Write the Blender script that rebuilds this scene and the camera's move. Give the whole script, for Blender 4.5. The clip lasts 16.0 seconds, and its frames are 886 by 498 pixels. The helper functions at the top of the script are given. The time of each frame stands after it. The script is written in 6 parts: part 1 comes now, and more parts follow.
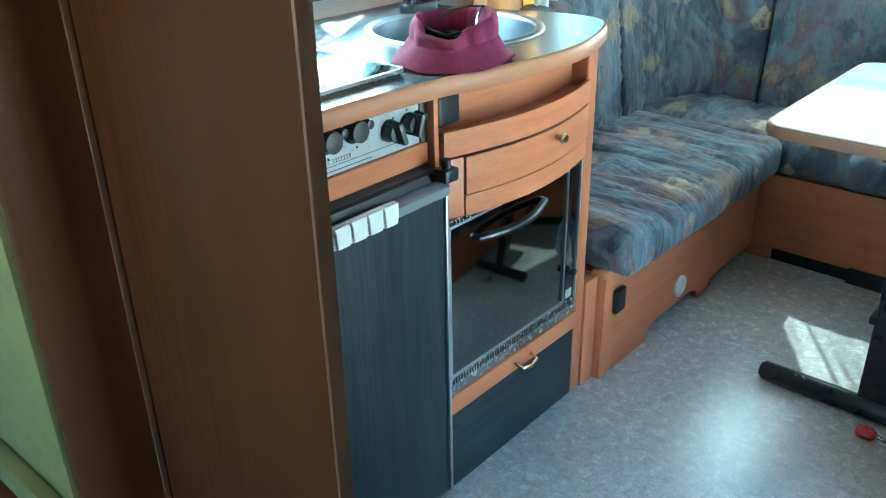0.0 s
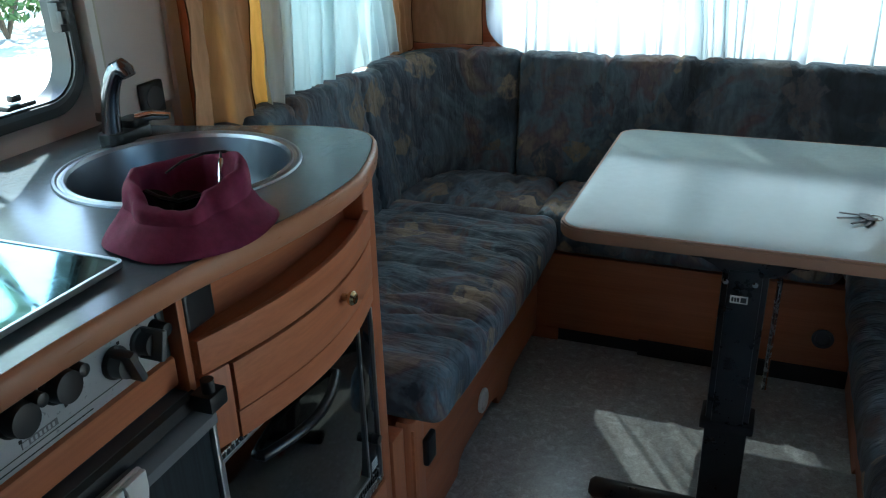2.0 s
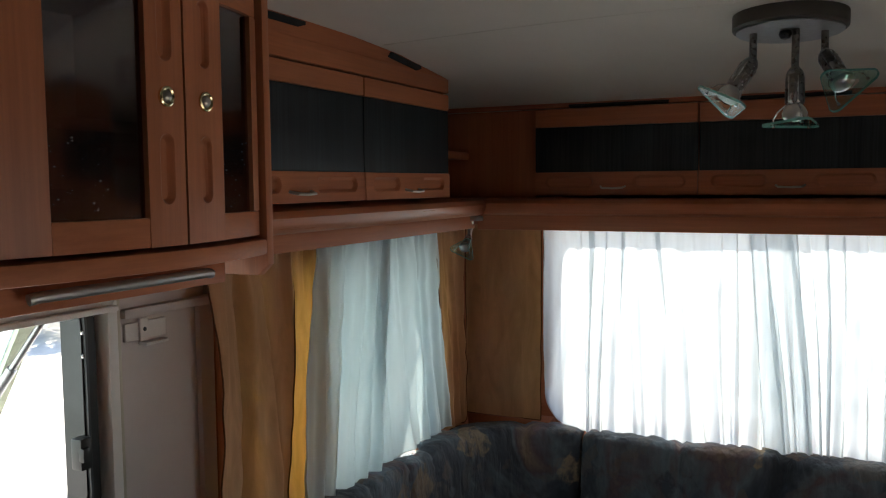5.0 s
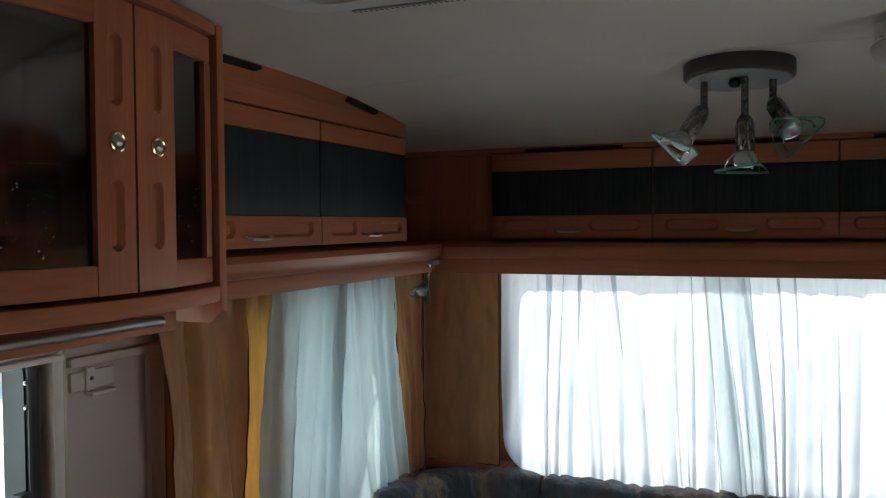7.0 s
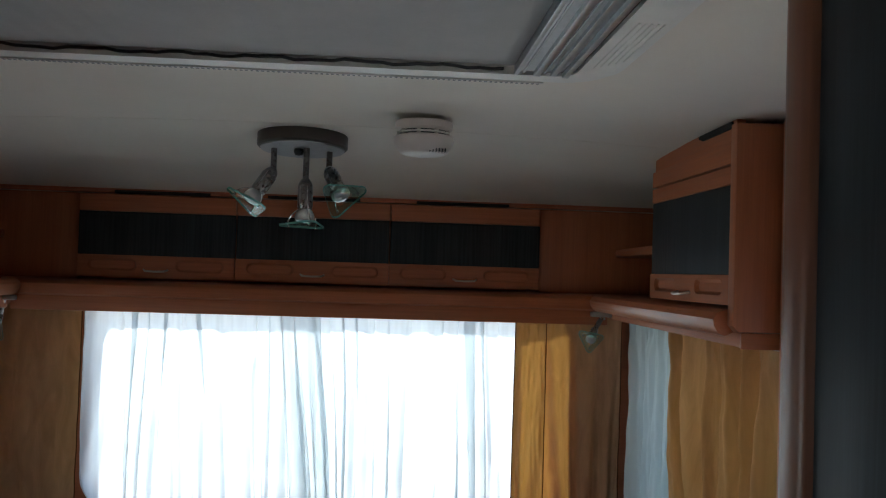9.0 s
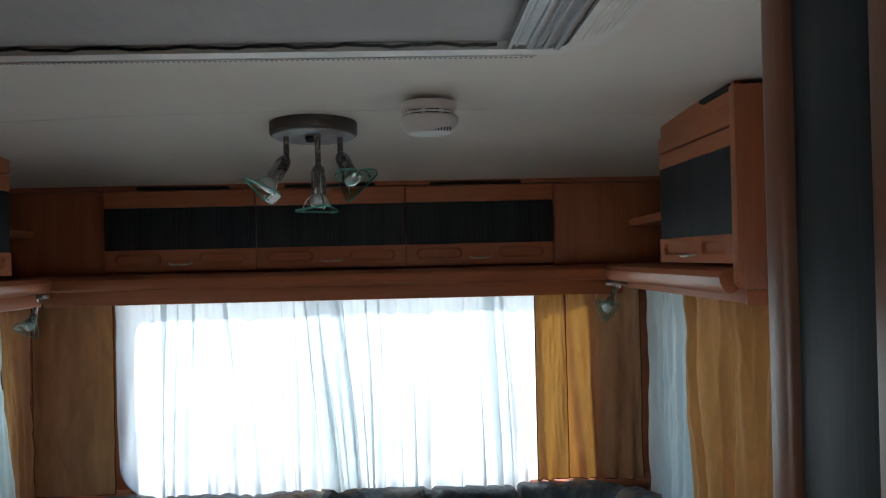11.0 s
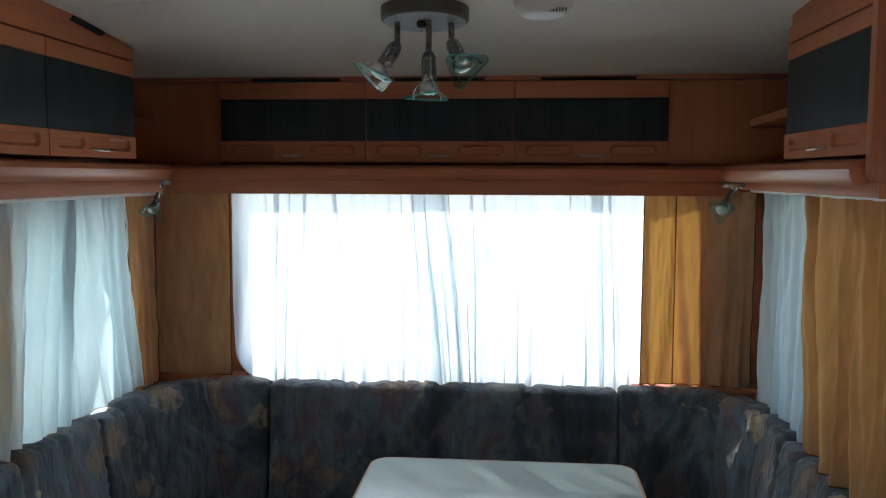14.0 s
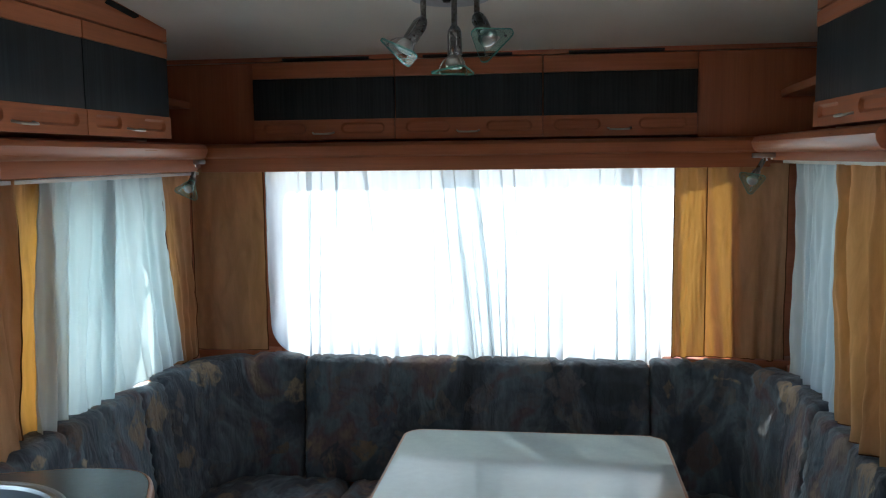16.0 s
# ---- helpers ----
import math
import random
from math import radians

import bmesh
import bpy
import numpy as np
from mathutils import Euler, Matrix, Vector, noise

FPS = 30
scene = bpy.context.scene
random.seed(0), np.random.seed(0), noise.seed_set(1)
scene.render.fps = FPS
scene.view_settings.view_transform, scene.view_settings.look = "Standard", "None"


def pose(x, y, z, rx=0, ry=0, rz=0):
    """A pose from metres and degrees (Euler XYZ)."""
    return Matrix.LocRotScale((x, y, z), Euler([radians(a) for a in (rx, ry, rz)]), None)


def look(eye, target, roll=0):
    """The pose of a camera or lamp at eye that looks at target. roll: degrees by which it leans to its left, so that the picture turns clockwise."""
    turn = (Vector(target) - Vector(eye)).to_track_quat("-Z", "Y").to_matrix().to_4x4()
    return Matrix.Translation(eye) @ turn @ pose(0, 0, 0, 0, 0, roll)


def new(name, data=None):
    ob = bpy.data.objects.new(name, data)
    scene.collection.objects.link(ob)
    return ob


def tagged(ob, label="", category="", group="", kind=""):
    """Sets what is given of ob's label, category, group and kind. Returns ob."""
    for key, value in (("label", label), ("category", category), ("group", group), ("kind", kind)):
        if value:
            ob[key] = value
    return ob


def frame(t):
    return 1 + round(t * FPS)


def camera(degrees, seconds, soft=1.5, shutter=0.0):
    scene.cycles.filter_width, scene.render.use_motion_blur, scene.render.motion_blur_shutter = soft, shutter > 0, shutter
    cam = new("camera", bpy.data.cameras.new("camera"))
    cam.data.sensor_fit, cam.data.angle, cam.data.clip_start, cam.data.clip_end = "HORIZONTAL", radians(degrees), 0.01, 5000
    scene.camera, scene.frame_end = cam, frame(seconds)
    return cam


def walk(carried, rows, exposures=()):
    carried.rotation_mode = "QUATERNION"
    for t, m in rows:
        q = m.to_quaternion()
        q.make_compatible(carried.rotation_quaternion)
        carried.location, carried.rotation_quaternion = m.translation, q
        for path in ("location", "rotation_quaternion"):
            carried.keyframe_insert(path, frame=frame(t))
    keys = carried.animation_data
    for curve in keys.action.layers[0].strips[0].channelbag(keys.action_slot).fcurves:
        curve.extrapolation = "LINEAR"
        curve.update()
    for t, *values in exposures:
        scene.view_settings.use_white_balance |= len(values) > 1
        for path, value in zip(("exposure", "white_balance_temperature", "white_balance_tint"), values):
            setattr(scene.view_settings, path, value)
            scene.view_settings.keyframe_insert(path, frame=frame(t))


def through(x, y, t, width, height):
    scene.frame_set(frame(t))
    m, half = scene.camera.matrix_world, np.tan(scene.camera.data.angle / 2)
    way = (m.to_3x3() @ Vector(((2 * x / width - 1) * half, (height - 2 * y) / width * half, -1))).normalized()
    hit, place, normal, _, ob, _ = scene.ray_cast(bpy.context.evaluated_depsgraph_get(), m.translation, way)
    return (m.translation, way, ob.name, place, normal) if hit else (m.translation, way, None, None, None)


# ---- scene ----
cam = camera(55.8, 16.0, 1.15)
PATH = [
    (0, (0.53, -3.152, 1.348), (-0.669, -1.816, 0.465), -1.2),
    (0.5, (0.523, -3.138, 1.342), (-0.668, -1.794, 0.46), -1.5),
    (1, (0.423, -3.052, 1.332), (-0.695, -1.643, 0.457), -3.3),
    (1.5, (0.269, -2.92, 1.377), (-0.571, -1.313, 0.532), -2.2),
    (2, (0.198, -2.799, 1.397), (-0.49, -1.105, 0.586), -1.7),
    (2.5, (0.158, -2.656, 1.422), (-0.535, -0.948, 0.647), -2.1),
    (3, (0.107, -2.554, 1.445), (-0.641, -0.863, 0.682), 1.0),
    (3.5, (0.104, -2.55, 1.521), (-0.747, -0.87, 0.846), 4.0),
    (4, (0.108, -2.574, 1.591), (-0.81, -0.853, 1.147), 2.7),
    (4.5, (0.104, -2.574, 1.623), (-0.781, -0.798, 1.379), 0.0),
    (7, (0.095, -2.563, 1.636), (-0.665, -0.714, 1.578), -0.5),
    (7.5, (0.138, -2.579, 1.635), (-0.36, -0.642, 1.598), 0.0),
    (8, (0.166, -2.637, 1.636), (0.011, -0.643, 1.654), 1.3),
    (8.5, (0.19, -2.725, 1.639), (0.298, -0.729, 1.696), 2.6),
    (11, (0.232, -2.823, 1.619), (0.306, -0.824, 1.638), -1.3),
    (11.5, (0.228, -2.822, 1.617), (0.217, -0.822, 1.599), -1.3),
    (12, (0.229, -2.832, 1.63), (0.175, -0.833, 1.579), -1.4),
    (12.5, (0.24, -2.844, 1.585), (0.124, -0.848, 1.526), -1.1),
    (13, (0.229, -2.837, 1.57), (0.089, -0.845, 1.473), -1.0),
    (13.5, (0.24, -2.814, 1.551), (0.089, -0.824, 1.415), -0.3),
    (14, (0.226, -2.813, 1.557), (0.049, -0.828, 1.381), 0.2),
    (14.5, (0.219, -2.832, 1.554), (-0.022, -0.855, 1.373), 0.0),
    (15, (0.229, -2.839, 1.54), (-0.041, -0.866, 1.351), 0.3),
    (15.5, (0.238, -2.842, 1.536), (-0.03, -0.872, 1.319), -0.0),
    (16, (0.248, -2.84, 1.538), (-0.015, -0.87, 1.32), -0.7),
]
walk(cam, [(t, look(eye, target, roll)) for t, eye, target, roll in PATH], [(0, 4.95, 5050, -23), (1.0, 4.7, 5000, -25), (1.4, 3.75, 4900, -27), (1.8, 2.85, 5250, -14), (2.5, 2.3, 6050, 2), (3.5, 1.85, 6600, 8), (4.5, 1.93, 6800, 10), (7.0, 1.82, 6300, 6), (8.5, 2.0, 6050, 6), (11, 2.2, 6050, 5), (16, 2.47, 6050, 5)])
# ---- world, sun and exposure ----
SUN_WAY = Vector((0.66, -1.0, -1.35)).normalized()
world = bpy.data.worlds.new("daylight")
scene.world = world
world.use_nodes = True
_wn = world.node_tree
_sky = _wn.nodes.new("ShaderNodeTexSky")
_sky.sky_type = "NISHITA"
_sky.sun_disc = False
_sky.sun_elevation = math.asin(-SUN_WAY.z)
_sky.sun_rotation = math.atan2(-SUN_WAY.x, -SUN_WAY.y)
_wn.links.new(_sky.outputs[0], _wn.nodes["Background"].inputs[0])
_wn.nodes["Background"].inputs[1].default_value = 0.15
sun_data = bpy.data.lights.new("sun", "SUN")
sun_data.energy, sun_data.angle, sun_data.color = 4.0, radians(0.5), (1.0, 0.95, 0.87)
sun = new("sun", sun_data)
sun.matrix_world = look((-3, 7, 8), Vector((-3, 7, 8)) + SUN_WAY)

# ---- materials ----
def nodes_of(name):
    m = bpy.data.materials.new(name)
    m.use_nodes = True
    return m, m.node_tree, m.node_tree.nodes["Principled BSDF"]


def add(nt, kind, **kw):
    n = nt.nodes.new(kind)
    for k, v in kw.items():
        n.inputs[k].default_value = v
    return n


def ramp(nt, stops, src):
    r = nt.nodes.new("ShaderNodeValToRGB")
    e = r.color_ramp.elements
    while len(e) < len(stops):
        e.new(0.5)
    for k, (p, c) in zip(e, stops):
        k.position, k.color = p, (*c, 1)
    nt.links.new(src, r.inputs[0])
    return r.outputs[0]


def coords(nt, scale=(1, 1, 1)):
    tc = nt.nodes.new("ShaderNodeTexCoord")
    mp = nt.nodes.new("ShaderNodeMapping")
    mp.inputs["Scale"].default_value = scale
    nt.links.new(tc.outputs["Object"], mp.inputs[0])
    return mp.outputs[0]


def noise_tex(nt, vec, scale, detail=4, rough=0.55, dist=0.0):
    n = add(nt, "ShaderNodeTexNoise", Scale=scale, Detail=detail, Roughness=rough, Distortion=dist)
    nt.links.new(vec, n.inputs["Vector"])
    return n.outputs["Fac"]


def bump(nt, bsdf, height, strength, distance=0.002):
    b = add(nt, "ShaderNodeBump", Strength=strength, Distance=distance)
    nt.links.new(height, b.inputs["Height"])
    nt.links.new(b.outputs[0], bsdf.inputs["Normal"])


def mixc(nt, fac, a, b, mode="MIX"):
    m = nt.nodes.new("ShaderNodeMix")
    m.data_type, m.blend_type = "RGBA", mode
    for sock, v in ((m.inputs[0], fac), (m.inputs[6], a), (m.inputs[7], b)):
        if isinstance(v, (int, float)):
            sock.default_value = v
        elif isinstance(v, tuple):
            sock.default_value = (*v, 1)
        else:
            nt.links.new(v, sock)
    return m.outputs[2]


def wood(name, dark, light, grain="z", rough=0.38, pore=0.12, spec=0.3):
    """Straight-grained veneer: long streaks, fine pores and slow tone changes."""
    m, nt, b = nodes_of(name)
    s = {"x": (0.7, 11, 11), "y": (11, 0.7, 11), "z": (11, 11, 0.7)}[grain]
    f = {"x": (5, 170, 170), "y": (170, 5, 170), "z": (170, 170, 5)}[grain]
    broad = noise_tex(nt, coords(nt, s), 1.4, 6, 0.6, 0.6)
    fine = noise_tex(nt, coords(nt, f), 1.0, 3, 0.6)
    slow = noise_tex(nt, coords(nt), 2.3, 2)
    col = ramp(nt, [(0.30, dark), (0.72, light)], broad)
    shade = ramp(nt, [(0.38, (1 - pore,) * 3), (0.62, (1, 1, 1))], fine)
    col = mixc(nt, 1.0, col, shade, "MULTIPLY")
    tone = ramp(nt, [(0.3, (0.86, 0.86, 0.86)), (0.7, (1.06, 1.04, 1.0))], slow)
    col = mixc(nt, 1.0, col, tone, "MULTIPLY")
    nt.links.new(col, b.inputs["Base Color"])
    r = ramp(nt, [(0.3, (rough - 0.06,) * 3), (0.7, (rough + 0.1,) * 3)], fine)
    nt.links.new(r, b.inputs["Roughness"])
    b.inputs["Specular IOR Level"].default_value = spec
    bump(nt, b, fine, 0.12, 0.0006)
    return m


def plain(name, col, rough=0.5, metal=0.0, var=0.08, scale=9.0, grain=0.1, gscale=400.0, coat=0.0):
    """Paint, plastic or metal with slow tone changes, smudges in the gloss and a fine surface."""
    m, nt, b = nodes_of(name)
    v = coords(nt)
    slow = noise_tex(nt, v, scale, 4, 0.6)
    c = ramp(nt, [(0.3, tuple(x * (1 - var) for x in col)), (0.7, tuple(min(1, x * (1 + var)) for x in col))], slow)
    nt.links.new(c, b.inputs["Base Color"])
    sm = noise_tex(nt, v, scale * 3.1, 5, 0.65)
    r = ramp(nt, [(0.35, (max(0.02, rough - 0.05),) * 3), (0.7, (min(1, rough + 0.09),) * 3)], sm)
    nt.links.new(r, b.inputs["Roughness"])
    b.inputs["Metallic"].default_value = metal
    b.inputs["Coat Weight"].default_value = coat
    if grain:
        bump(nt, b, noise_tex(nt, v, gscale, 2), grain, 0.0005)
    return m


def cloth(name, col, edge, trans, clear=0.0, weave=900.0, wrinkle=30.0, var=0.12):
    """Hanging cloth: light falls through it (trans), and some gets through unhindered between the threads (clear)."""
    m, nt, b = nodes_of(name)
    nt.nodes.remove(b)
    out = nt.nodes["Material Output"]
    v = coords(nt, (1, 1, 0.22))
    slow = noise_tex(nt, v, wrinkle, 5, 0.6, 0.8)
    c = ramp(nt, [(0.3, tuple(x * (1 - var) for x in col)), (0.7, tuple(min(1, x * (1 + var)) for x in col))], slow)
    d = add(nt, "ShaderNodeBsdfDiffuse")
    t = add(nt, "ShaderNodeBsdfTranslucent", Color=(*edge, 1))
    nt.links.new(c, d.inputs[0])
    mx = add(nt, "ShaderNodeMixShader", Fac=trans)
    nt.links.new(d.outputs[0], mx.inputs[1])
    nt.links.new(t.outputs[0], mx.inputs[2])
    bp = add(nt, "ShaderNodeBump", Strength=0.35, Distance=0.004)
    nt.links.new(slow, bp.inputs["Height"])
    nt.links.new(bp.outputs[0], d.inputs["Normal"])
    last = mx.outputs[0]
    if clear:
        # threads bunch into bands, so the cloth is thinner here and denser there
        band = noise_tex(nt, coords(nt, (38, 38, 1.2)), 1.0, 2, 0.5)
        f = ramp(nt, [(0.36, (clear * 0.25,) * 3), (0.62, (clear,) * 3)], band)
        tr = add(nt, "ShaderNodeBsdfTransparent")
        m2 = nt.nodes.new("ShaderNodeMixShader")
        nt.links.new(f, m2.inputs[0])
        nt.links.new(last, m2.inputs[1])
        nt.links.new(tr.outputs[0], m2.inputs[2])
        last = m2.outputs[0]
    nt.links.new(last, out.inputs[0])
    return m


def glassy(name, col, rough=0.0, through=0.9):
    """A thin clear sheet: mostly see-through, with a true mirror gloss."""
    m, nt, b = nodes_of(name)
    nt.nodes.remove(b)
    t = add(nt, "ShaderNodeBsdfTransparent", Color=(*col, 1))
    g = add(nt, "ShaderNodeBsdfGlossy", Roughness=rough)
    mx = add(nt, "ShaderNodeMixShader", Fac=1 - through)
    nt.links.new(t.outputs[0], mx.inputs[1])
    nt.links.new(g.outputs[0], mx.inputs[2])
    nt.links.new(mx.outputs[0], nt.nodes["Material Output"].inputs[0])
    return m


def upholstery(name, stretch):
    """Printed velour: angular leaf shapes in slate, navy, sand and mauve on a blue-grey ground, brushed and creased."""
    m, nt, b = nodes_of(name)
    v = coords(nt)
    wn = add(nt, "ShaderNodeTexNoise", Scale=6.0, Detail=4.0, Roughness=0.6)
    nt.links.new(v, wn.inputs["Vector"])
    sc = nt.nodes.new("ShaderNodeVectorMath")
    sc.operation = "SCALE"
    sc.inputs["Scale"].default_value = 0.075
    nt.links.new(wn.outputs["Color"], sc.inputs[0])
    wv = nt.nodes.new("ShaderNodeVectorMath")
    wv.operation = "ADD"
    nt.links.new(v, wv.inputs[0])
    nt.links.new(sc.outputs[0], wv.inputs[1])

    def cells(scale, feature="F1", metric="EUCLIDEAN"):
        n = nt.nodes.new("ShaderNodeTexVoronoi")
        n.distance = metric
        n.feature = feature
        n.inputs["Scale"].default_value = scale
        nt.links.new(wv.outputs[0], n.inputs["Vector"])
        return n

    def pick(n, k):
        p = nt.nodes.new("ShaderNodeSeparateColor")
        nt.links.new(n.outputs["Color"], p.inputs[0])
        return p.outputs[k]

    big = noise_tex(nt, coords(nt, (5.5, 5.5, 3.6)), 1.0, 4, 0.6, 0.6)
    ground = ramp(nt, [(0.36, (0.036, 0.044, 0.058)), (0.46, (0.070, 0.090, 0.114)), (0.53, (0.138, 0.180, 0.215)), (0.60, (0.130, 0.098, 0.112)), (0.68, (0.25, 0.20, 0.155))], big)
    leaves = cells(7.0, "F1", "MANHATTAN")
    tone = ramp(nt, [(0.0, (0.040, 0.048, 0.064)), (0.30, (0.100, 0.138, 0.185)), (0.55, (0.160, 0.112, 0.090)), (0.68, (0.25, 0.19, 0.125)), (0.95, (0.44, 0.35, 0.24))], pick(leaves, 0))
    some = ramp(nt, [(0.42, (0, 0, 0)), (0.44, (0.92, 0.92, 0.92))], pick(leaves, 1))
    body = ramp(nt, [(0.56, (1, 1, 1)), (0.62, (0, 0, 0))], leaves.outputs["Distance"])
    brush = noise_tex(nt, coords(nt, (30, 30, 20)), 1.0, 4, 0.65, 0.3)
    worn = ramp(nt, [(0.38, (0.12, 0.12, 0.12)), (0.52, (1, 1, 1))], brush)
    mask = mixc(nt, 1.0, mixc(nt, 1.0, some, body, "MULTIPLY"), worn, "MULTIPLY")
    col = mixc(nt, mask, ground, tone)
    small = cells(21.0)
    fleck = mixc(nt, 1.0, ramp(nt, [(0.72, (0, 0, 0)), (0.76, (0.4, 0.4, 0.4))], pick(small, 0)), worn, "MULTIPLY")
    col = mixc(nt, fleck, col, ramp(nt, [(0.2, (0.05, 0.06, 0.08)), (0.6, (0.20, 0.165, 0.13))], pick(small, 2)))
    rib = ramp(nt, [(0.0, (0.88, 0.88, 0.89)), (0.05, (1, 1, 1))], cells(24.0, "DISTANCE_TO_EDGE").outputs["Distance"])
    ribs = mixc(nt, some, (1, 1, 1), rib)
    col = mixc(nt, 1.0, col, ribs, "MULTIPLY")
    nap = ramp(nt, [(0.38, (0.78, 0.78, 0.80)), (0.62, (1.12, 1.11, 1.09))], noise_tex(nt, coords(nt, stretch), 0.6, 4, 0.65, 0.2))
    col = mixc(nt, 1.0, col, nap, "MULTIPLY")
    nt.links.new(col, b.inputs["Base Color"])
    b.inputs["Roughness"].default_value = 0.8
    b.inputs["Sheen Weight"].default_value = 0.08
    b.inputs["Sheen Roughness"].default_value = 0.5
    pleat = noise_tex(nt, coords(nt, stretch), 1.0, 3, 0.55, 0.5)
    b1 = add(nt, "ShaderNodeBump", Strength=0.9, Distance=0.014)
    nt.links.new(pleat, b1.inputs["Height"])
    b2 = add(nt, "ShaderNodeBump", Strength=0.3, Distance=0.001)
    nt.links.new(noise_tex(nt, v, 700, 2), b2.inputs["Height"])
    nt.links.new(b1.outputs[0], b2.inputs["Normal"])
    nt.links.new(b2.outputs[0], b.inputs["Normal"])
    return m


def vinyl_floor(name):
    m, nt, b = nodes_of(name)
    v = coords(nt)
    a = noise_tex(nt, v, 42, 5, 0.62, 0.8)
    c = noise_tex(nt, v, 160, 3, 0.6)
    d = noise_tex(nt, v, 3.0, 3)
    col = ramp(nt, [(0.33, (0.30, 0.29, 0.28)), (0.5, (0.42, 0.42, 0.41)), (0.68, (0.50, 0.51, 0.52))], a)
    col = mixc(nt, 0.35, col, ramp(nt, [(0.35, (0.30, 0.28, 0.27)), (0.65, (0.56, 0.56, 0.56))], c))
    col = mixc(nt, 1.0, col, ramp(nt, [(0.3, (0.9, 0.88, 0.85)), (0.7, (1, 1, 1))], d), "MULTIPLY")
    nt.links.new(col, b.inputs["Base Color"])
    r = ramp(nt, [(0.3, (0.20,) * 3), (0.7, (0.30,) * 3)], a)
    nt.links.new(r, b.inputs["Roughness"])
    bump(nt, b, a, 0.12, 0.001)
    return m


ALDER_D, ALDER_L = (0.42, 0.142, 0.066), (0.54, 0.200, 0.098)
WOOD_Z = wood("alder_upright", ALDER_D, ALDER_L, "z")
WOOD_Y = wood("alder_lengthwise", ALDER_D, ALDER_L, "y", 0.42, 0.12, 0.14)
WOOD_X = wood("alder_crosswise", ALDER_D, ALDER_L, "x")
SHELFWOOD = wood("alder_shelf_edge", ALDER_D, ALDER_L, "y", 0.33, 0.08, 0.3)
NOSING = wood("alder_nosing", (0.42, 0.185, 0.100), (0.45, 0.205, 0.115), "y", 0.32, 0.02, 0.35)
# partition alder with its shade put into the colour, far darker than the rest
SHADED_PANELWOOD = wood("shaded_alder_panel", (0.049, 0.0142, 0.0040), (0.065, 0.0195, 0.0055), "z", 0.46, 0.10, 0.10)
# alder of the wardrobe posts, darkened in colour to stand for their shade
SHADED_POSTWOOD = wood("shaded_alder_post", (0.18, 0.067, 0.035), (0.23, 0.09, 0.048), "z", 0.34, 0.12, 0.5)
INKWOOD_Z = wood("ink_blue_wood", (0.023, 0.028, 0.032), (0.046, 0.055, 0.063), "z", 0.45, 0.4, 0.18)
INKWOOD_Y = wood("ink_blue_wood_flat", (0.020, 0.024, 0.028), (0.043, 0.052, 0.060), "y", 0.45, 0.4, 0.18)
FABRIC = upholstery("leaf_print_velour", (9, 42, 9))
FABRIC_B = upholstery("leaf_print_velour_upright", (30, 30, 7))
FABRIC_X = upholstery("leaf_print_velour_crosswise", (42, 9, 9))
FLOOR = vinyl_floor("mottled_vinyl")
CEILING = plain("ceiling_lining", (0.74, 0.68, 0.60), 0.7, var=0.04, scale=3, grain=0.2, gscale=260)
WALLPAPER = plain("white_wall_lining", (0.70, 0.67, 0.64), 0.55, var=0.04, scale=5, grain=0.3, gscale=300)
LAMINATE = plain("slate_laminate", (0.085, 0.10, 0.115), 0.17, var=0.06, scale=90, grain=0.15, gscale=500)
TABLETOP = plain("pale_grey_laminate", (0.43, 0.51, 0.52), 0.16, var=0.03, scale=40, grain=0.06)
STEEL = plain("brushed_steel", (0.55, 0.56, 0.57), 0.24, 1.0, 0.08, 30, 0.08, 500)
# steel of the sink bowl, its shade put in as a darker, bluer colour
SHADED_SINKSTEEL = plain("shaded_sink_steel", (0.17, 0.19, 0.225), 0.36, 1.0, 0.05, 12, 0.05, 600)
CHROME = plain("chrome", (0.75, 0.76, 0.78), 0.07, 1.0, 0.04, 12, 0)
BRASS = plain("brass", (0.75, 0.62, 0.36), 0.18, 1.0, 0.06, 40, 0)
NICKEL = plain("satin_nickel", (0.50, 0.46, 0.40), 0.36, 1.0, 0.06, 40, 0)
ALU = plain("dull_aluminium", (0.45, 0.46, 0.47), 0.35, 1.0, 0.06, 30, 0.05)
BLACKP = plain("black_plastic", (0.009, 0.009, 0.010), 0.38, var=0.2, grain=0.2)
BLACKM = plain("black_powder_coat", (0.014, 0.014, 0.015), 0.3, var=0.2, grain=0.25)
GREYP = plain("grey_plastic", (0.16, 0.16, 0.165), 0.45, grain=0.15)
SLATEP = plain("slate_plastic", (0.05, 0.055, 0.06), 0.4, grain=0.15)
WHITEP = plain("white_plastic", (0.74, 0.72, 0.68), 0.4, grain=0.1)
GREYPAINT = plain("silver_grey_panel", (0.48, 0.49, 0.50), 0.32, 0.3, 0.05, 25, 0.05)
CREAM = plain("cream_door", (0.19, 0.155, 0.052), 0.5, grain=0.1)
RED = plain("red_plastic", (0.40, 0.015, 0.02), 0.3, grain=0.1)
INK = plain("print_black", (0.02, 0.02, 0.02), 0.6, grain=0)
BLACKGLASS = plain("black_glass", (0.006, 0.006, 0.007), 0.03, var=0.0, grain=0, coat=1.0)
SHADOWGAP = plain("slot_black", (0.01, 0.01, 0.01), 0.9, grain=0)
FELT = plain("magenta_felt", (0.165, 0.018, 0.058), 0.92, var=0.18, scale=60, grain=0.6, gscale=700)
BLIND = plain("grey_blind", (0.40, 0.39, 0.38), 0.8, var=0.08, scale=6, grain=0.4, gscale=200)
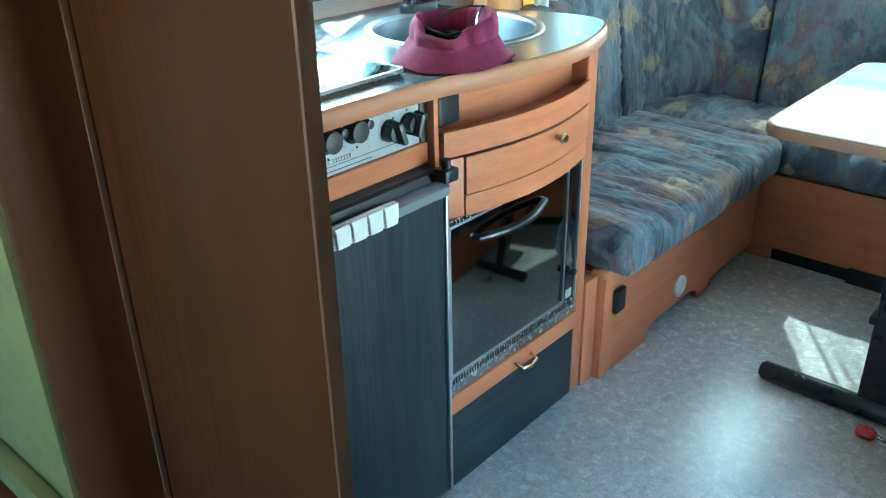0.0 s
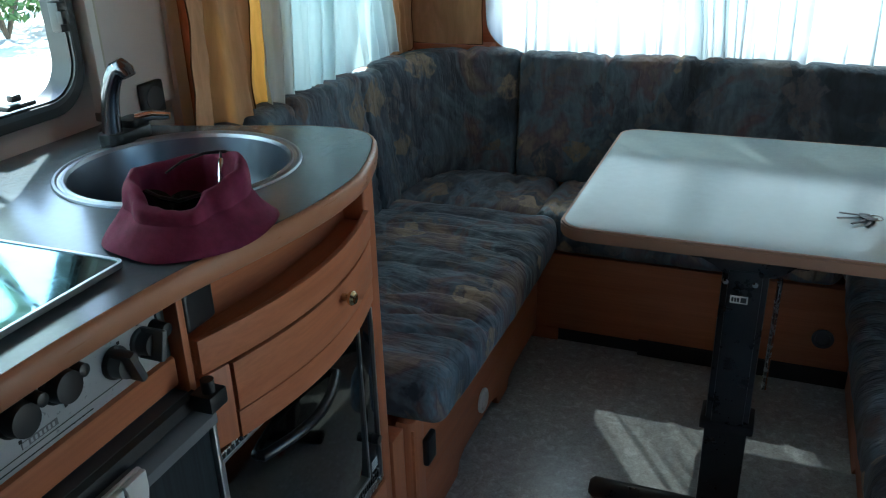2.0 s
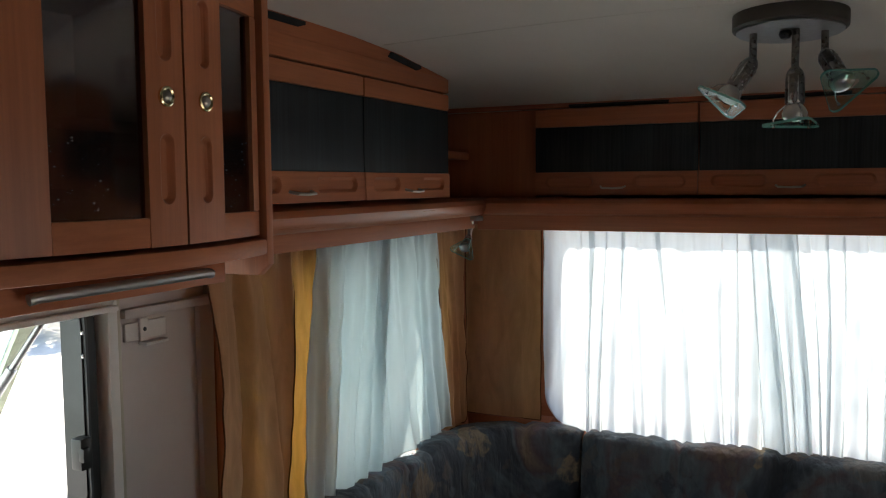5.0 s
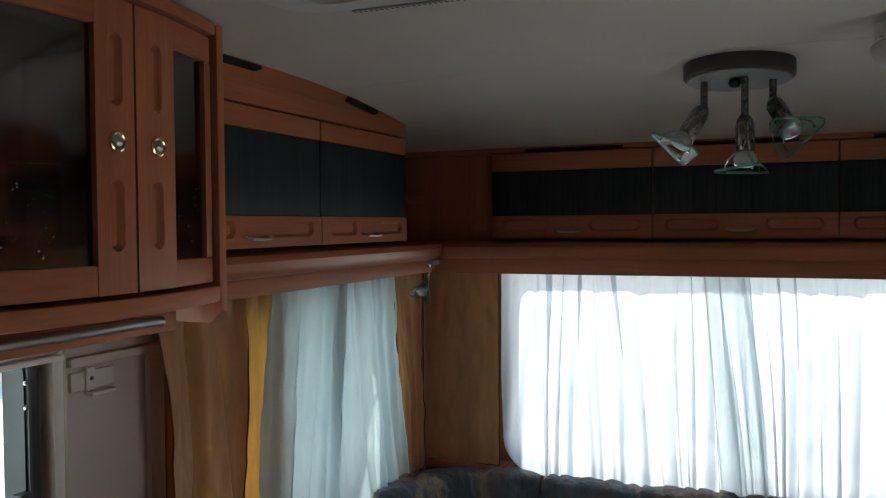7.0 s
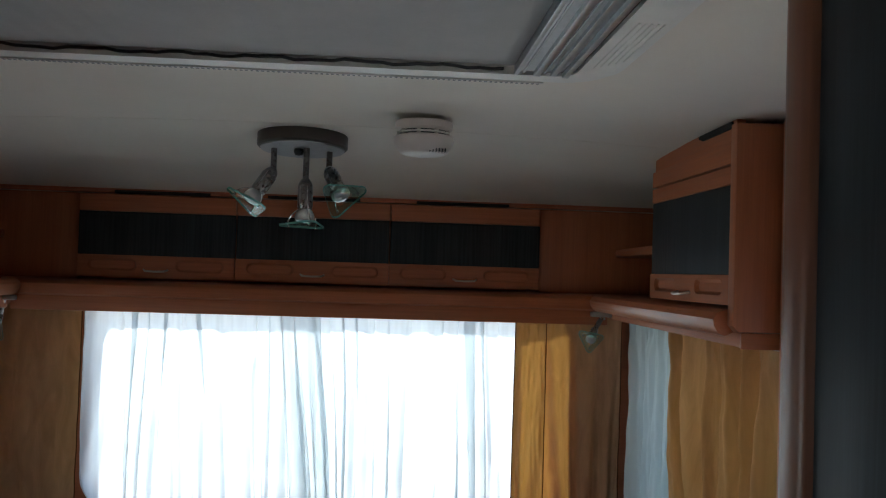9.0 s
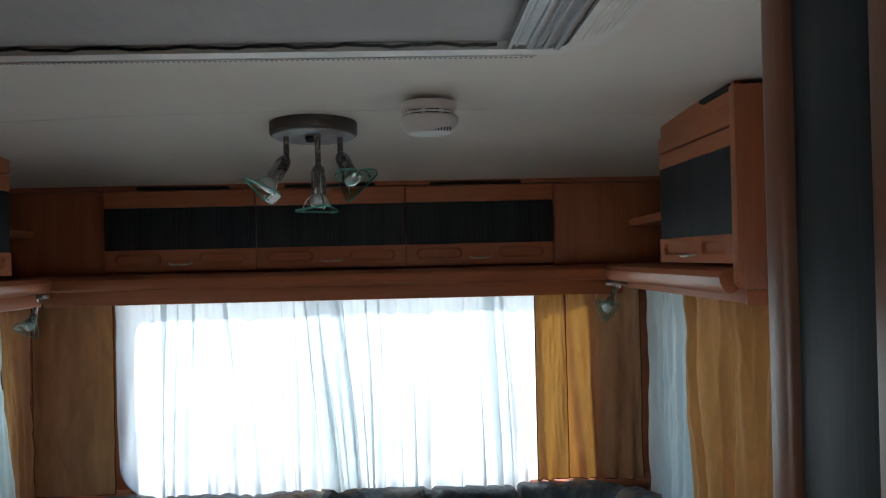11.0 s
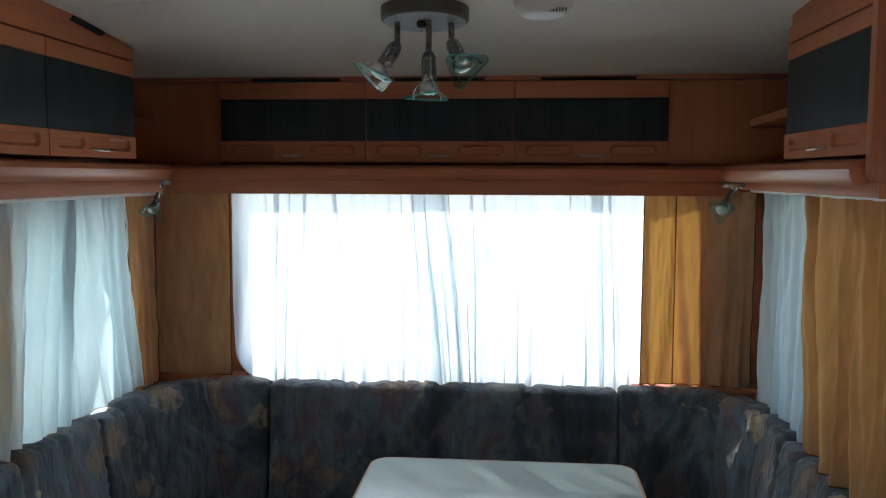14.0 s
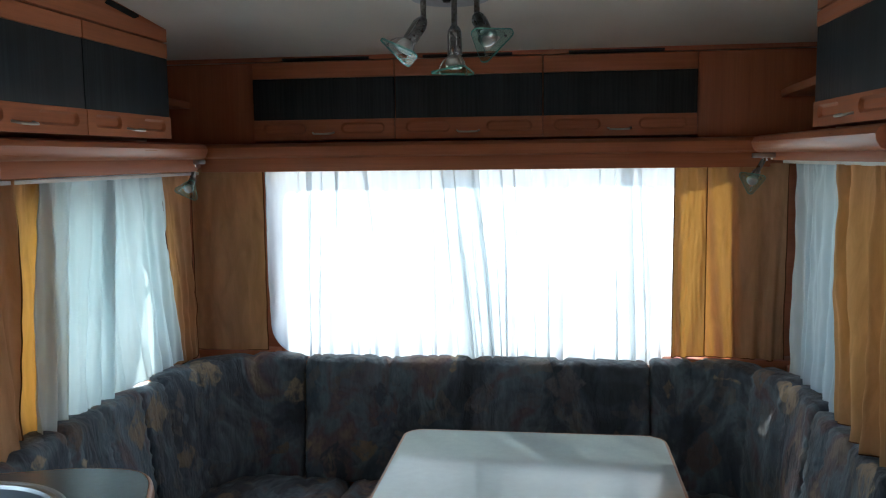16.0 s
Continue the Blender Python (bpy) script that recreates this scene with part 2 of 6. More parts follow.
GREENGLASS = glassy("green_tinted_glass", (0.78, 0.93, 0.89), 0.02, 0.92)
CLEARGLASS = glassy("clear_pane", (0.93, 0.96, 0.95), 0.0, 0.94)
TINTED = glassy("tinted_acrylic", (0.44, 0.46, 0.46), 0.0, 0.95)
PANEGLASS = cloth("milky_pane", (0.60, 0.72, 0.68), (0.74, 0.88, 0.85), 0.7, 0.22, wrinkle=5, var=0.12)
SMOKED = glassy("smoked_glass", (0.58, 0.56, 0.62), 0.09, 0.80)
OCHRE = cloth("ochre_curtain_cloth", (0.54, 0.315, 0.180), (0.62, 0.31, 0.060), 0.17, 0.0, wrinkle=24, var=0.2)
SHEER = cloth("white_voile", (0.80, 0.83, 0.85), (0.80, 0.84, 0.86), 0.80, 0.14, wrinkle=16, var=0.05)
# copy of the voile with the weaker side light put into its colour
DIM_SHEER = cloth("dimmed_side_voile", (0.68, 0.76, 0.79), (0.50, 0.62, 0.65), 0.20, 0.02, wrinkle=16, var=0.05)
HEM = cloth("brown_hem", (0.14, 0.06, 0.03), (0.2, 0.08, 0.02), 0.15, 0.0)
GRAVEL = plain("pale_gravel", (0.55, 0.52, 0.46), 0.95, var=0.2, scale=2.0, grain=1.0, gscale=14)
LEAFY = plain("shrub_leaf", (0.07, 0.13, 0.03), 0.6, var=0.4, scale=6, grain=0)
BARK = plain("bark", (0.12, 0.09, 0.06), 0.9, var=0.3, grain=0.5, gscale=60)
BODYSHELL = plain("white_body_shell", (0.75, 0.75, 0.73), 0.4, grain=0.05)


# ---- mesh helpers ----
def smooth(bm, angle=40):
    for f in bm.faces:
        f.smooth = True
    lim = radians(angle)
    for e in bm.edges:
        if len(e.link_faces) == 2 and e.calc_face_angle(0) > lim:
            e.smooth = False
    return bm


def part(name, bm, material, parent=None, label="", sharp=40):
    """Links bm, given in world places, as ONE mesh object under parent (or at top level)."""
    smooth(bm, sharp)
    at = Vector((0, 0, 0))
    p = parent
    while p is not None:
        at = at + p.location
        p = p.parent
    if parent is None:
        # a top-level mesh has its origin at its base
        xs = [v.co for v in bm.verts]
        base = Vector((sum(c.x for c in xs) / len(xs), sum(c.y for c in xs) / len(xs), min(c.z for c in xs)))
        bmesh.ops.translate(bm, verts=bm.verts, vec=-base)
    else:
        bmesh.ops.translate(bm, verts=bm.verts, vec=-at)
    me = bpy.data.meshes.new(name)
    bm.normal_update()
    bm.to_mesh(me)
    bm.free()
    me.materials.append(material)
    ob = new(name, me)
    if parent is None:
        ob.location = base
    else:
        ob.parent = parent
    if label:
        ob["label"] = label
    return ob


def thing(name, at, label, category, group="", kind=""):
    ob = new(name)
    ob.empty_display_size = 0.05
    ob.location = at
    return tagged(ob, label, category, group, kind)


def join(*bms):
    out = bms[0]
    for b in bms[1:]:
        me = bpy.data.meshes.new("tmp")
        b.to_mesh(me)
        out.from_mesh(me)
        b.free()
        bpy.data.meshes.remove(me)
    return out


def box(x0, x1, y0, y1, z0, z1, bev=0.003, seg=2):
    bm = bmesh.new()
    bmesh.ops.create_cube(bm, size=1)
    for v in bm.verts:
        v.co = Vector((x0 + (v.co.x + 0.5) * (x1 - x0), y0 + (v.co.y + 0.5) * (y1 - y0), z0 + (v.co.z + 0.5) * (z1 - z0)))
    b = min(bev, 0.45 * min(x1 - x0, y1 - y0, z1 - z0))
    if b > 0:
        bmesh.ops.bevel(bm, geom=bm.edges[:], offset=b, segments=seg, profile=0.6, affect="EDGES")
    return bm


def prism(pts, axis, a, b, bev=0.0, seg=2):
    """A polygon pushed from a to b along an axis. pts are (y, z), (x, z) or (x, y)."""
    bm = bmesh.new()
    def at(p, q, s):
        return {"x": (s, p, q), "y": (p, s, q), "z": (p, q, s)}[axis]
    lo = [bm.verts.new(at(p, q, a)) for p, q in pts]
    hi = [bm.verts.new(at(p, q, b)) for p, q in pts]
    caps = [bm.faces.new(lo), bm.faces.new(hi)]
    n = len(pts)
    for i in range(n):
        bm.faces.new((lo[i], lo[(i + 1) % n], hi[(i + 1) % n], hi[i]))
    bmesh.ops.recalc_face_normals(bm, faces=bm.faces)
    if bev:
        rim = {e for f in caps for e in f.edges}
        bmesh.ops.bevel(bm, geom=list(rim), offset=bev, segments=seg, profile=0.6, affect="EDGES")
    return bm


def rrect(p0, p1, q0, q1, r, n=6):
    out = []
    for cx, cy, a0 in ((p1 - r, q1 - r, 0), (p0 + r, q1 - r, 90), (p0 + r, q0 + r, 180), (p1 - r, q0 + r, 270)):
        for i in range(n + 1):
            a = radians(a0 + 90 * i / n)
            out.append((cx + r * math.cos(a), cy + r * math.sin(a)))
    return out


def ring(outer, inner, axis, a, b):
    """A frame between two outlines with the same count of points, pushed from a to b."""
    bm = bmesh.new()
    def at(p, q, s):
        return {"x": (s, p, q), "y": (p, s, q), "z": (p, q, s)}[axis]
    rows = [[bm.verts.new(at(p, q, s)) for p, q in pts] for pts, s in ((outer, a), (outer, b), (inner, b), (inner, a))]
    n = len(outer)
    for k in range(4):
        r, s = rows[k], rows[(k + 1) % 4]
        for i in range(n):
            bm.faces.new((r[i], r[(i + 1) % n], s[(i + 1) % n], s[i]))
    bmesh.ops.recalc_face_normals(bm, faces=bm.faces)
    return bm


def lathe(profile, at, seg=32, axis="z", m=None, caps=True):
    """A (radius, height) profile turned round an axis through at."""
    bm = bmesh.new()
    rows = []
    for r, h in profile:
        row = []
        for i in range(seg):
            a = 2 * math.pi * i / seg
            c = {"z": (r * math.cos(a), r * math.sin(a), h), "x": (h, r * math.cos(a), r * math.sin(a)), "y": (r * math.cos(a), h, r * math.sin(a))}[axis]
            row.append(bm.verts.new(c))
        rows.append(row)
    for p, q in zip(rows, rows[1:]):
        for i in range(seg):
            bm.faces.new((p[i], p[(i + 1) % seg], q[(i + 1) % seg], q[i]))
    for row, (r, h) in ((rows[0], profile[0]), (rows[-1], profile[-1])):
        if r > 1e-4 and caps:
            bm.faces.new(row)
    bmesh.ops.remove_doubles(bm, verts=bm.verts, dist=1e-5)
    bmesh.ops.recalc_face_normals(bm, faces=bm.faces)
    if m is not None:
        bmesh.ops.transform(bm, matrix=m, verts=bm.verts)
    bmesh.ops.translate(bm, verts=bm.verts, vec=Vector(at))
    return bm


def tube(path, r, seg=10, closed=False):
    """A round bar along a path of points; r is one radius or one for each point."""
    bm = bmesh.new()
    pts = [Vector(p) for p in path]
    n = len(pts)
    rr = r if isinstance(r, (list, tuple)) else [r] * n
    up = Vector((0.13, 0.31, 0.94)).normalized()
    rows = []
    for i, p in enumerate(pts):
        a = pts[(i - 1) % n] if closed or i else p
        b = pts[(i + 1) % n] if closed or i < n - 1 else p
        t = (b - a).normalized()
        s = t.cross(up)
        if s.length < 0.05:
            s = t.cross(Vector((1, 0, 0)))
        s.normalize()
        w = s.cross(t)
        rows.append([bm.verts.new(p + rr[i] * (math.cos(2 * math.pi * k / seg) * s + math.sin(2 * math.pi * k / seg) * w)) for k in range(seg)])
    for i in range(n if closed else n - 1):
        p, q = rows[i], rows[(i + 1) % n]
        for k in range(seg):
            bm.faces.new((p[k], p[(k + 1) % seg], q[(k + 1) % seg], q[k]))
    if not closed:
        bm.faces.new(rows[0]), bm.faces.new(rows[-1])
    bmesh.ops.recalc_face_normals(bm, faces=bm.faces)
    return bm


def sheet(nu, nv, f):
    bm = bmesh.new()
    g = [[bm.verts.new(f(i / nu, j / nv)) for i in range(nu + 1)] for j in range(nv + 1)]
    for j in range(nv):
        for i in range(nu):
            bm.faces.new((g[j][i], g[j][i + 1], g[j + 1][i + 1], g[j + 1][i]))
    return bm


def cushion(x0, x1, y0, y1, z0, z1, r=0.035, step=0.02, crown=0.012, puck=0.004, seed=0, shape=None):
    """A stuffed block: rounded edges, a swollen middle and small puckers. shape(p) may bend it."""
    bm = bmesh.new()
    lo, hi = Vector((x0, y0, z0)), Vector((x1, y1, z1))
    n = [max(2, min(100, round((hi[k] - lo[k]) / step))) for k in range(3)]
    cache = {}

    def vert(i, j, k):
        if (i, j, k) not in cache:
            p = Vector((x0 + (x1 - x0) * i / n[0], y0 + (y1 - y0) * j / n[1], z0 + (z1 - z0) * k / n[2]))
            q = Vector([min(max(p[a], lo[a] + r), hi[a] - r) for a in range(3)])
            d = p - q
            if d.length > 1e-6:
                p = q + d.normalized() * r
            u = [(p[a] - lo[a]) / (hi[a] - lo[a]) * 2 - 1 for a in range(3)]
            for a in range(3):
                b, c = (a + 1) % 3, (a + 2) % 3
                p[a] += crown * u[a] * (1 - u[b] ** 2) * (1 - u[c] ** 2)
            w = noise.noise_vector(p * 16 + Vector((seed * 7.3, 0, 0)))
            p += w * puck
            cache[(i, j, k)] = bm.verts.new(shape(p) if shape else p)
        return cache[(i, j, k)]

    for a in range(3):
        b, c = (a + 1) % 3, (a + 2) % 3
        for s in (0, n[a]):
            for i in range(n[b]):
                for j in range(n[c]):
                    quad = []
                    for di, dj in ((0, 0), (1, 0), (1, 1), (0, 1)):
                        idx = [0, 0, 0]
                        idx[a], idx[b], idx[c] = s, i + di, j + dj
                        quad.append(vert(*idx))
                    bm.faces.new(quad)
    bmesh.ops.recalc_face_normals(bm, faces=bm.faces)
    return bm


def dished(cells, f, thick):
    """A board of cells (p0, p1, z0, z1, pill), each with a pill-shaped hollow sunk into its face; f(p, z, d) gives the place at depth d."""
    bm = bmesh.new()
    for p0, p1, z0, z1, (a0, a1, b0, b1) in cells:
        r = 0.4999 * min(a1 - a0, b1 - b0)
        loops = [(rrect(p0, p1, z0, z1, 0.00002, 5), -thick), (rrect(p0, p1, z0, z1, 0.00002, 5), 0.0)]
        for k, d in ((0.0, 0.0), (0.0015, -0.0012), (0.0035, -0.0055), (0.0065, -0.0078)):
            loops.append((rrect(a0 + k, a1 - k, b0 + k, b1 - k, r - k, 5), d))
        rows = [[bm.verts.new(f(p, z, d)) for p, z in pts] for pts, d in loops]
        for a, b in zip(rows, rows[1:]):
            for i in range(len(a)):
                bm.faces.new((a[i], a[(i + 1) % len(a)], b[(i + 1) % len(a)], b[i]))
        bm.faces.new(rows[-1])
        bm.faces.new(list(reversed(rows[0])))
    bmesh.ops.recalc_face_normals(bm, faces=bm.faces)
    return bm


def wall_cells(axis, a, b, p0, p1, q0, q1, holes):
    """A thick wall from a to b along axis, over p0..p1 and q0..q1, with rectangular openings through it."""
    ps = sorted({p0, p1, *[h[0] for h in holes], *[h[1] for h in holes]})
    qs = sorted({q0, q1, *[h[2] for h in holes], *[h[3] for h in holes]})
    bms = []
    for pa, pb in zip(ps, ps[1:]):
        for qa, qb in zip(qs, qs[1:]):
            mid = ((pa + pb) / 2, (qa + qb) / 2)
            if any(h[0] < mid[0] < h[1] and h[2] < mid[1] < h[3] for h in holes):
                continue
            if axis == "x":
                bms.append(box(a, b, pa, pb, qa, qb, 0))
            else:
                bms.append(box(pa, pb, a, b, qa, qb, 0))
    bm = join(*bms)
    bmesh.ops.remove_doubles(bm, verts=bm.verts, dist=1e-5)
    seen = {}
    for f in bm.faces:
        c = f.calc_center_median()
        seen.setdefault(tuple(round(v, 4) for v in c), []).append(f)
    bmesh.ops.delete(bm, geom=[f for fs in seen.values() if len(fs) > 1 for f in fs], context="FACES")
    return bm


# ---- the shell of the caravan ----
LX, RX, BACK = -1.06, 1.06, -4.6

def structure(name, bm, mat, label, sharp=40):
    return tagged(part(name, bm, mat, None, "", sharp), label, "structure", kind="structure")

floor = structure("floor", box(LX - 0.04, RX + 0.04, BACK, 0.04, -0.05, 0.0, 0), FLOOR, "mottled grey vinyl caravan floor with a soft shine")
ceil_line = [(BACK, 1.93), (-1.3, 1.93), (-1.1, 1.927), (-0.9, 1.917), (-0.65, 1.89), (-0.29, 1.853), (0.0, 1.83), (0.04, 1.83), (0.04, 1.98), (BACK, 1.98)]
def ceil_z(x, y):
    """Lining height: it slopes down to the end wall and is slightly arched across."""
    ks = ceil_line[:7]
    z = ks[-1][1]
    for (u, p), (v, q) in zip(ks, ks[1:]):
        if y <= v:
            z = p + (q - p) * (y - u) / (v - u)
            break
    return z + 0.02 * max(0, 1 - (x / 0.8) ** 2) * min(1, max(0, (-y - 0.29) / 0.5))
def ceiling_slab():
    rows_y = [BACK, -3.5, -2.6] + [-2.4 + 0.06 * i for i in range(41)] + [0.04]
    cols = [LX - 0.04 + (RX - LX + 0.08) * i / 24 for i in range(25)]
    low = sheet(24, len(rows_y) - 1, lambda u, v: Vector((cols[round(u * 24)], rows_y[round(v * (len(rows_y) - 1))], ceil_z(cols[round(u * 24)], rows_y[round(v * (len(rows_y) - 1))]))))
    return join(low, box(LX - 0.04, RX + 0.04, BACK, 0.04, 1.965, 2.0, 0))
ceiling = structure("ceiling", ceiling_slab(), CEILING, "off-white padded ceiling lining, sloping down at the end wall", 60)
seam = thing("ceiling_seam", (0, -1.0, 1.93), "thin seam strip across the ceiling lining", "trim", kind="structure")
part("strip", tube([(x, -1.0, ceil_z(x, -1.0) + 0.0006) for x in [-0.78 + 0.052 * i for i in range(31)]], 0.0016, 6), CEILING, seam)
KW = (-2.44, -1.562, 1.022, 1.475)
wall_left = structure("wall_left", wall_cells("x", LX - 0.035, LX, BACK, 0.0, 0.0, 1.95, [KW, (-1.12, -0.24, 0.88, 1.45)]), WALLPAPER, "white lined caravan side wall with two windows")
# the unseen doorway's opening is kept low to cut light on the ceiling
wall_right = structure("wall_right", wall_cells("x", RX, RX + 0.035, BACK, 0.0, 0.0, 1.95, [(-1.25, -0.24, 0.88, 1.45), (-1.935, -1.405, 0.02, 1.45)]), WALLPAPER, "white lined caravan side wall with a window and the doorway")
wall_front = structure("wall_front", wall_cells("y", 0.0, 0.035, LX - 0.035, RX + 0.035, 0.0, 1.95, [(-0.745, 0.80, 0.87, 1.58)]), WOOD_X, "alder-coloured end wall with a wide window")
wall_rear = structure("wall_rear", wall_cells("y", BACK - 0.035, BACK, LX - 0.035, RX + 0.035, 0.0, 1.95, [(-0.6, 0.7, 0.95, 1.45)]), WALLPAPER, "white lined rear wall with a window")


def window_pane(name, axis, at, p0, p1, q0, q1, label, glass=None):
    """A fixed acrylic pane in a black rubber frame."""
    w = thing(name, ((at, (p0 + p1) / 2, q0) if axis == "x" else ((p0 + p1) / 2, at, q0)), label, "window", kind="structure")
    o, i = rrect(p0 - 0.03, p1 + 0.03, q0 - 0.03, q1 + 0.03, 0.07), rrect(p0 + 0.02, p1 - 0.02, q0 + 0.02, q1 - 0.02, 0.06)
    part("window_frame", ring(o, i, axis, at - 0.02, at + 0.02), BLACKP, w)
    # one sheet, so that its tint counts once
    def across(u, v):
        p, q = p0 + u * (p1 - p0), q0 + v * (q1 - q0)
        return Vector((at, p, q) if axis == "x" else (p, at, q))
    g = part("pane", sheet(1, 1, across), glass or CLEARGLASS, w)
    g.visible_shadow = glass is not None
    return w

window_pane("window_1", "y", 0.055, -0.80, 0.84, 0.82, 1.64, "wide tinted acrylic end window with a rounded wooden inner frame", TINTED)
for ob in [o for o in bpy.data.objects if o.name == "window_1"]:
    part("inner_frame", ring(rrect(-0.80, 0.84, 0.80, 1.66, 0.05, 8), rrect(-0.735, 0.79, 0.878, 1.585, 0.11, 8), "y", -0.004, 0.03), WOOD_X, ob, "rounded alder inner frame")
window_pane("window_3", "x", RX + 0.045, -1.25, -0.24, 0.88, 1.45, "tinted acrylic side window in a black rubber frame", TINTED)
dx = thing("door_2", (RX + 0.05, -1.95, 0.0), "white entrance door swung wide open outside", "door", kind="structure")
part("door_leaf", box(RX + 0.06, RX + 0.60, -1.985, -1.95, 0.03, 1.79, 0.01), BODYSHELL, dx)
part("door_frame", ring(rrect(-1.955, -1.385, 0.0, 1.82, 0.05), rrect(-1.933, -1.407, 0.022, 1.798, 0.04), "x", RX - 0.004, RX + 0.045), WHITEP, dx)
part("door_handle", box(RX + 0.50, RX + 0.56, -1.995, -1.985, 0.95, 1.03, 0.004), BLACKP, dx)
window_pane("window_5", "y", BACK - 0.045, -0.6, 0.7, 0.95, 1.45, "acrylic rear window in a black rubber frame")

# the kitchen window: black frame with round corners, its pane tilted outwards on two stays
kw = thing("window_6", (LX, -2.0, 1.02), "kitchen window in a black frame with its milky pane tilted outwards", "window", kind="structure")
part("window_frame", ring(rrect(-2.47, -1.545, 1.005, 1.492, 0.09, 8), rrect(-2.42, -1.575, 1.038, 1.464, 0.07, 8), "x", LX - 0.036, LX + 0.012), BLACKP, kw)
part("inner_rim", ring(rrect(-2.445, -1.566, 1.024, 1.478, 0.08, 8), rrect(-2.425, -1.571, 1.034, 1.468, 0.074, 8), "x", LX + 0.011, LX + 0.018), SLATEP, kw)
PALE_RIM = plain("pale_green_acrylic", (0.62, 0.68, 0.52), 0.25, grain=0)
def tilted_pane(parent, yc, ztop, half, high, degrees):
    """A milky acrylic pane hinged at its top edge and pushed outwards on two stays."""
    m = pose(LX - 0.05, yc, ztop, 0, degrees, 0)
    def put(bm):
        bmesh.ops.transform(bm, matrix=m, verts=bm.verts)
        return bm
    outer = rrect(-half, half, -high, 0.0, 0.07, 8)
    inner = rrect(-half + 0.035, half - 0.035, -high + 0.035, -0.035, 0.055, 8)
    part("pane", put(sheet(1, 1, lambda u, v: Vector((0.0, (u * 2 - 1) * (half - 0.03), -0.02 - v * (high - 0.045))))), PANEGLASS, parent, "milky tilted acrylic pane")
    part("pane_rim", put(ring(outer, inner, "x", -0.004, 0.010)), PALE_RIM, parent, "pale green acrylic rim")
    for sgn in (-1, 1):
        y1 = half - 0.035
        a, b, c = m.inverted() @ Vector((LX - 0.03, yc + sgn * (half + 0.0), ztop - 0.02)), Vector((0.02, sgn * (y1 - 0.02), -0.62 * high)), Vector((0.02, sgn * (y1 - 0.05), -0.74 * high))
        part("stay_arm", put(join(tube([a, b], 0.006), tube([a.lerp(b, 0.55), b], 0.009))), ALU, parent, "aluminium telescopic stay")
        lt = box(0.008, 0.032, sgn * (y1 - 0.05) - 0.016, sgn * (y1 - 0.05) + 0.016, -0.76 * high, -0.66 * high, 0.006)
        part("latch", put(join(lt, tube([(0.03, sgn * (y1 - 0.05), -0.72 * high), (0.045, sgn * (y1 - 0.085), -0.73 * high), (0.04, sgn * (y1 - 0.125), -0.70 * high)], 0.007))), BLACKP, parent, "black pane latch")
tilted_pane(kw, -1.995, 1.467, 0.415, 0.46, 32)
w2 = thing("window_2", (LX, -0.68, 0.88), "side window with its milky pane tilted outwards", "window", kind="structure")
part("window_frame", ring(rrect(-1.15, -0.21, 0.85, 1.48, 0.08), rrect(-1.105, -0.255, 0.895, 1.435, 0.07), "x", LX - 0.036, LX + 0.010), BLACKP, w2)
tilted_pane(w2, -0.68, 1.445, 0.43, 0.57, 26)
for y, z in ((-1.60, 1.385), (-1.60, 1.345), (-1.60, 1.20), (-1.60, 1.165)):
    part("screw", lathe([(0.0, 0.0), (0.005, 0.0), (0.004, 0.003), (0, 0.003)], (LX + 0.013, y + 0.028, z), 10, "x"), STEEL, kw)
part("catch", join(box(LX + 0.005, LX + 0.03, -1.60, -1.575, 1.155, 1.21, 0.005), box(LX + 0.02, LX + 0.036, -1.60, -1.585, 1.17, 1.195, 0.004)), BLACKP, kw)
for y in (-1.72, -2.12):
    part("sill_catch", join(box(LX + 0.002, LX + 0.026, y - 0.032, y + 0.032, 1.044, 1.053, 0.003), box(LX + 0.006, LX + 0.020, y - 0.014, y + 0.008, 1.056, 1.069, 0.004)), BLACKP, kw)
# roller-blind cassette over it and its side rail
rb = thing("blind_cassette", (LX, -2.0, 1.43), "cream roller-blind cassette with slim side rail on the wall", "blind")
part("cassette", prism([(LX, 1.425), (LX + 0.035, 1.425), (LX + 0.05, 1.44), (LX + 0.05, 1.485), (LX, 1.495)], "y", -2.55, -1.53), WHITEP, rb)
part("lip", box(LX + 0.005, LX + 0.055, -2.55, -1.53, 1.418, 1.428, 0.003), WHITEP, rb)
part("side_rail", box(LX, LX + 0.028, -1.53, -1.508, 0.985, 1.49, 0.004), WHITEP, rb)
part("side_rail", box(LX, LX + 0.018, -1.504, -1.492, 0.985, 1.49, 0.004), plain("pale_brass_strip", (0.5, 0.46, 0.36), 0.35, 0.3), rb)
part("rail_foot", box(LX, LX + 0.032, -1.532, -1.50, 0.968, 0.987, 0.004), GREYP, rb)

wl = thing("side_wall_panel", (LX, -1.18, 0.86), "brown wooden wall panel behind the curtain", "wall panel", kind="structure")
part("board", box(LX + 0.001, LX + 0.008, -1.236, -1.122, 0.862, 1.513, 0.002), WOOD_Z, wl)

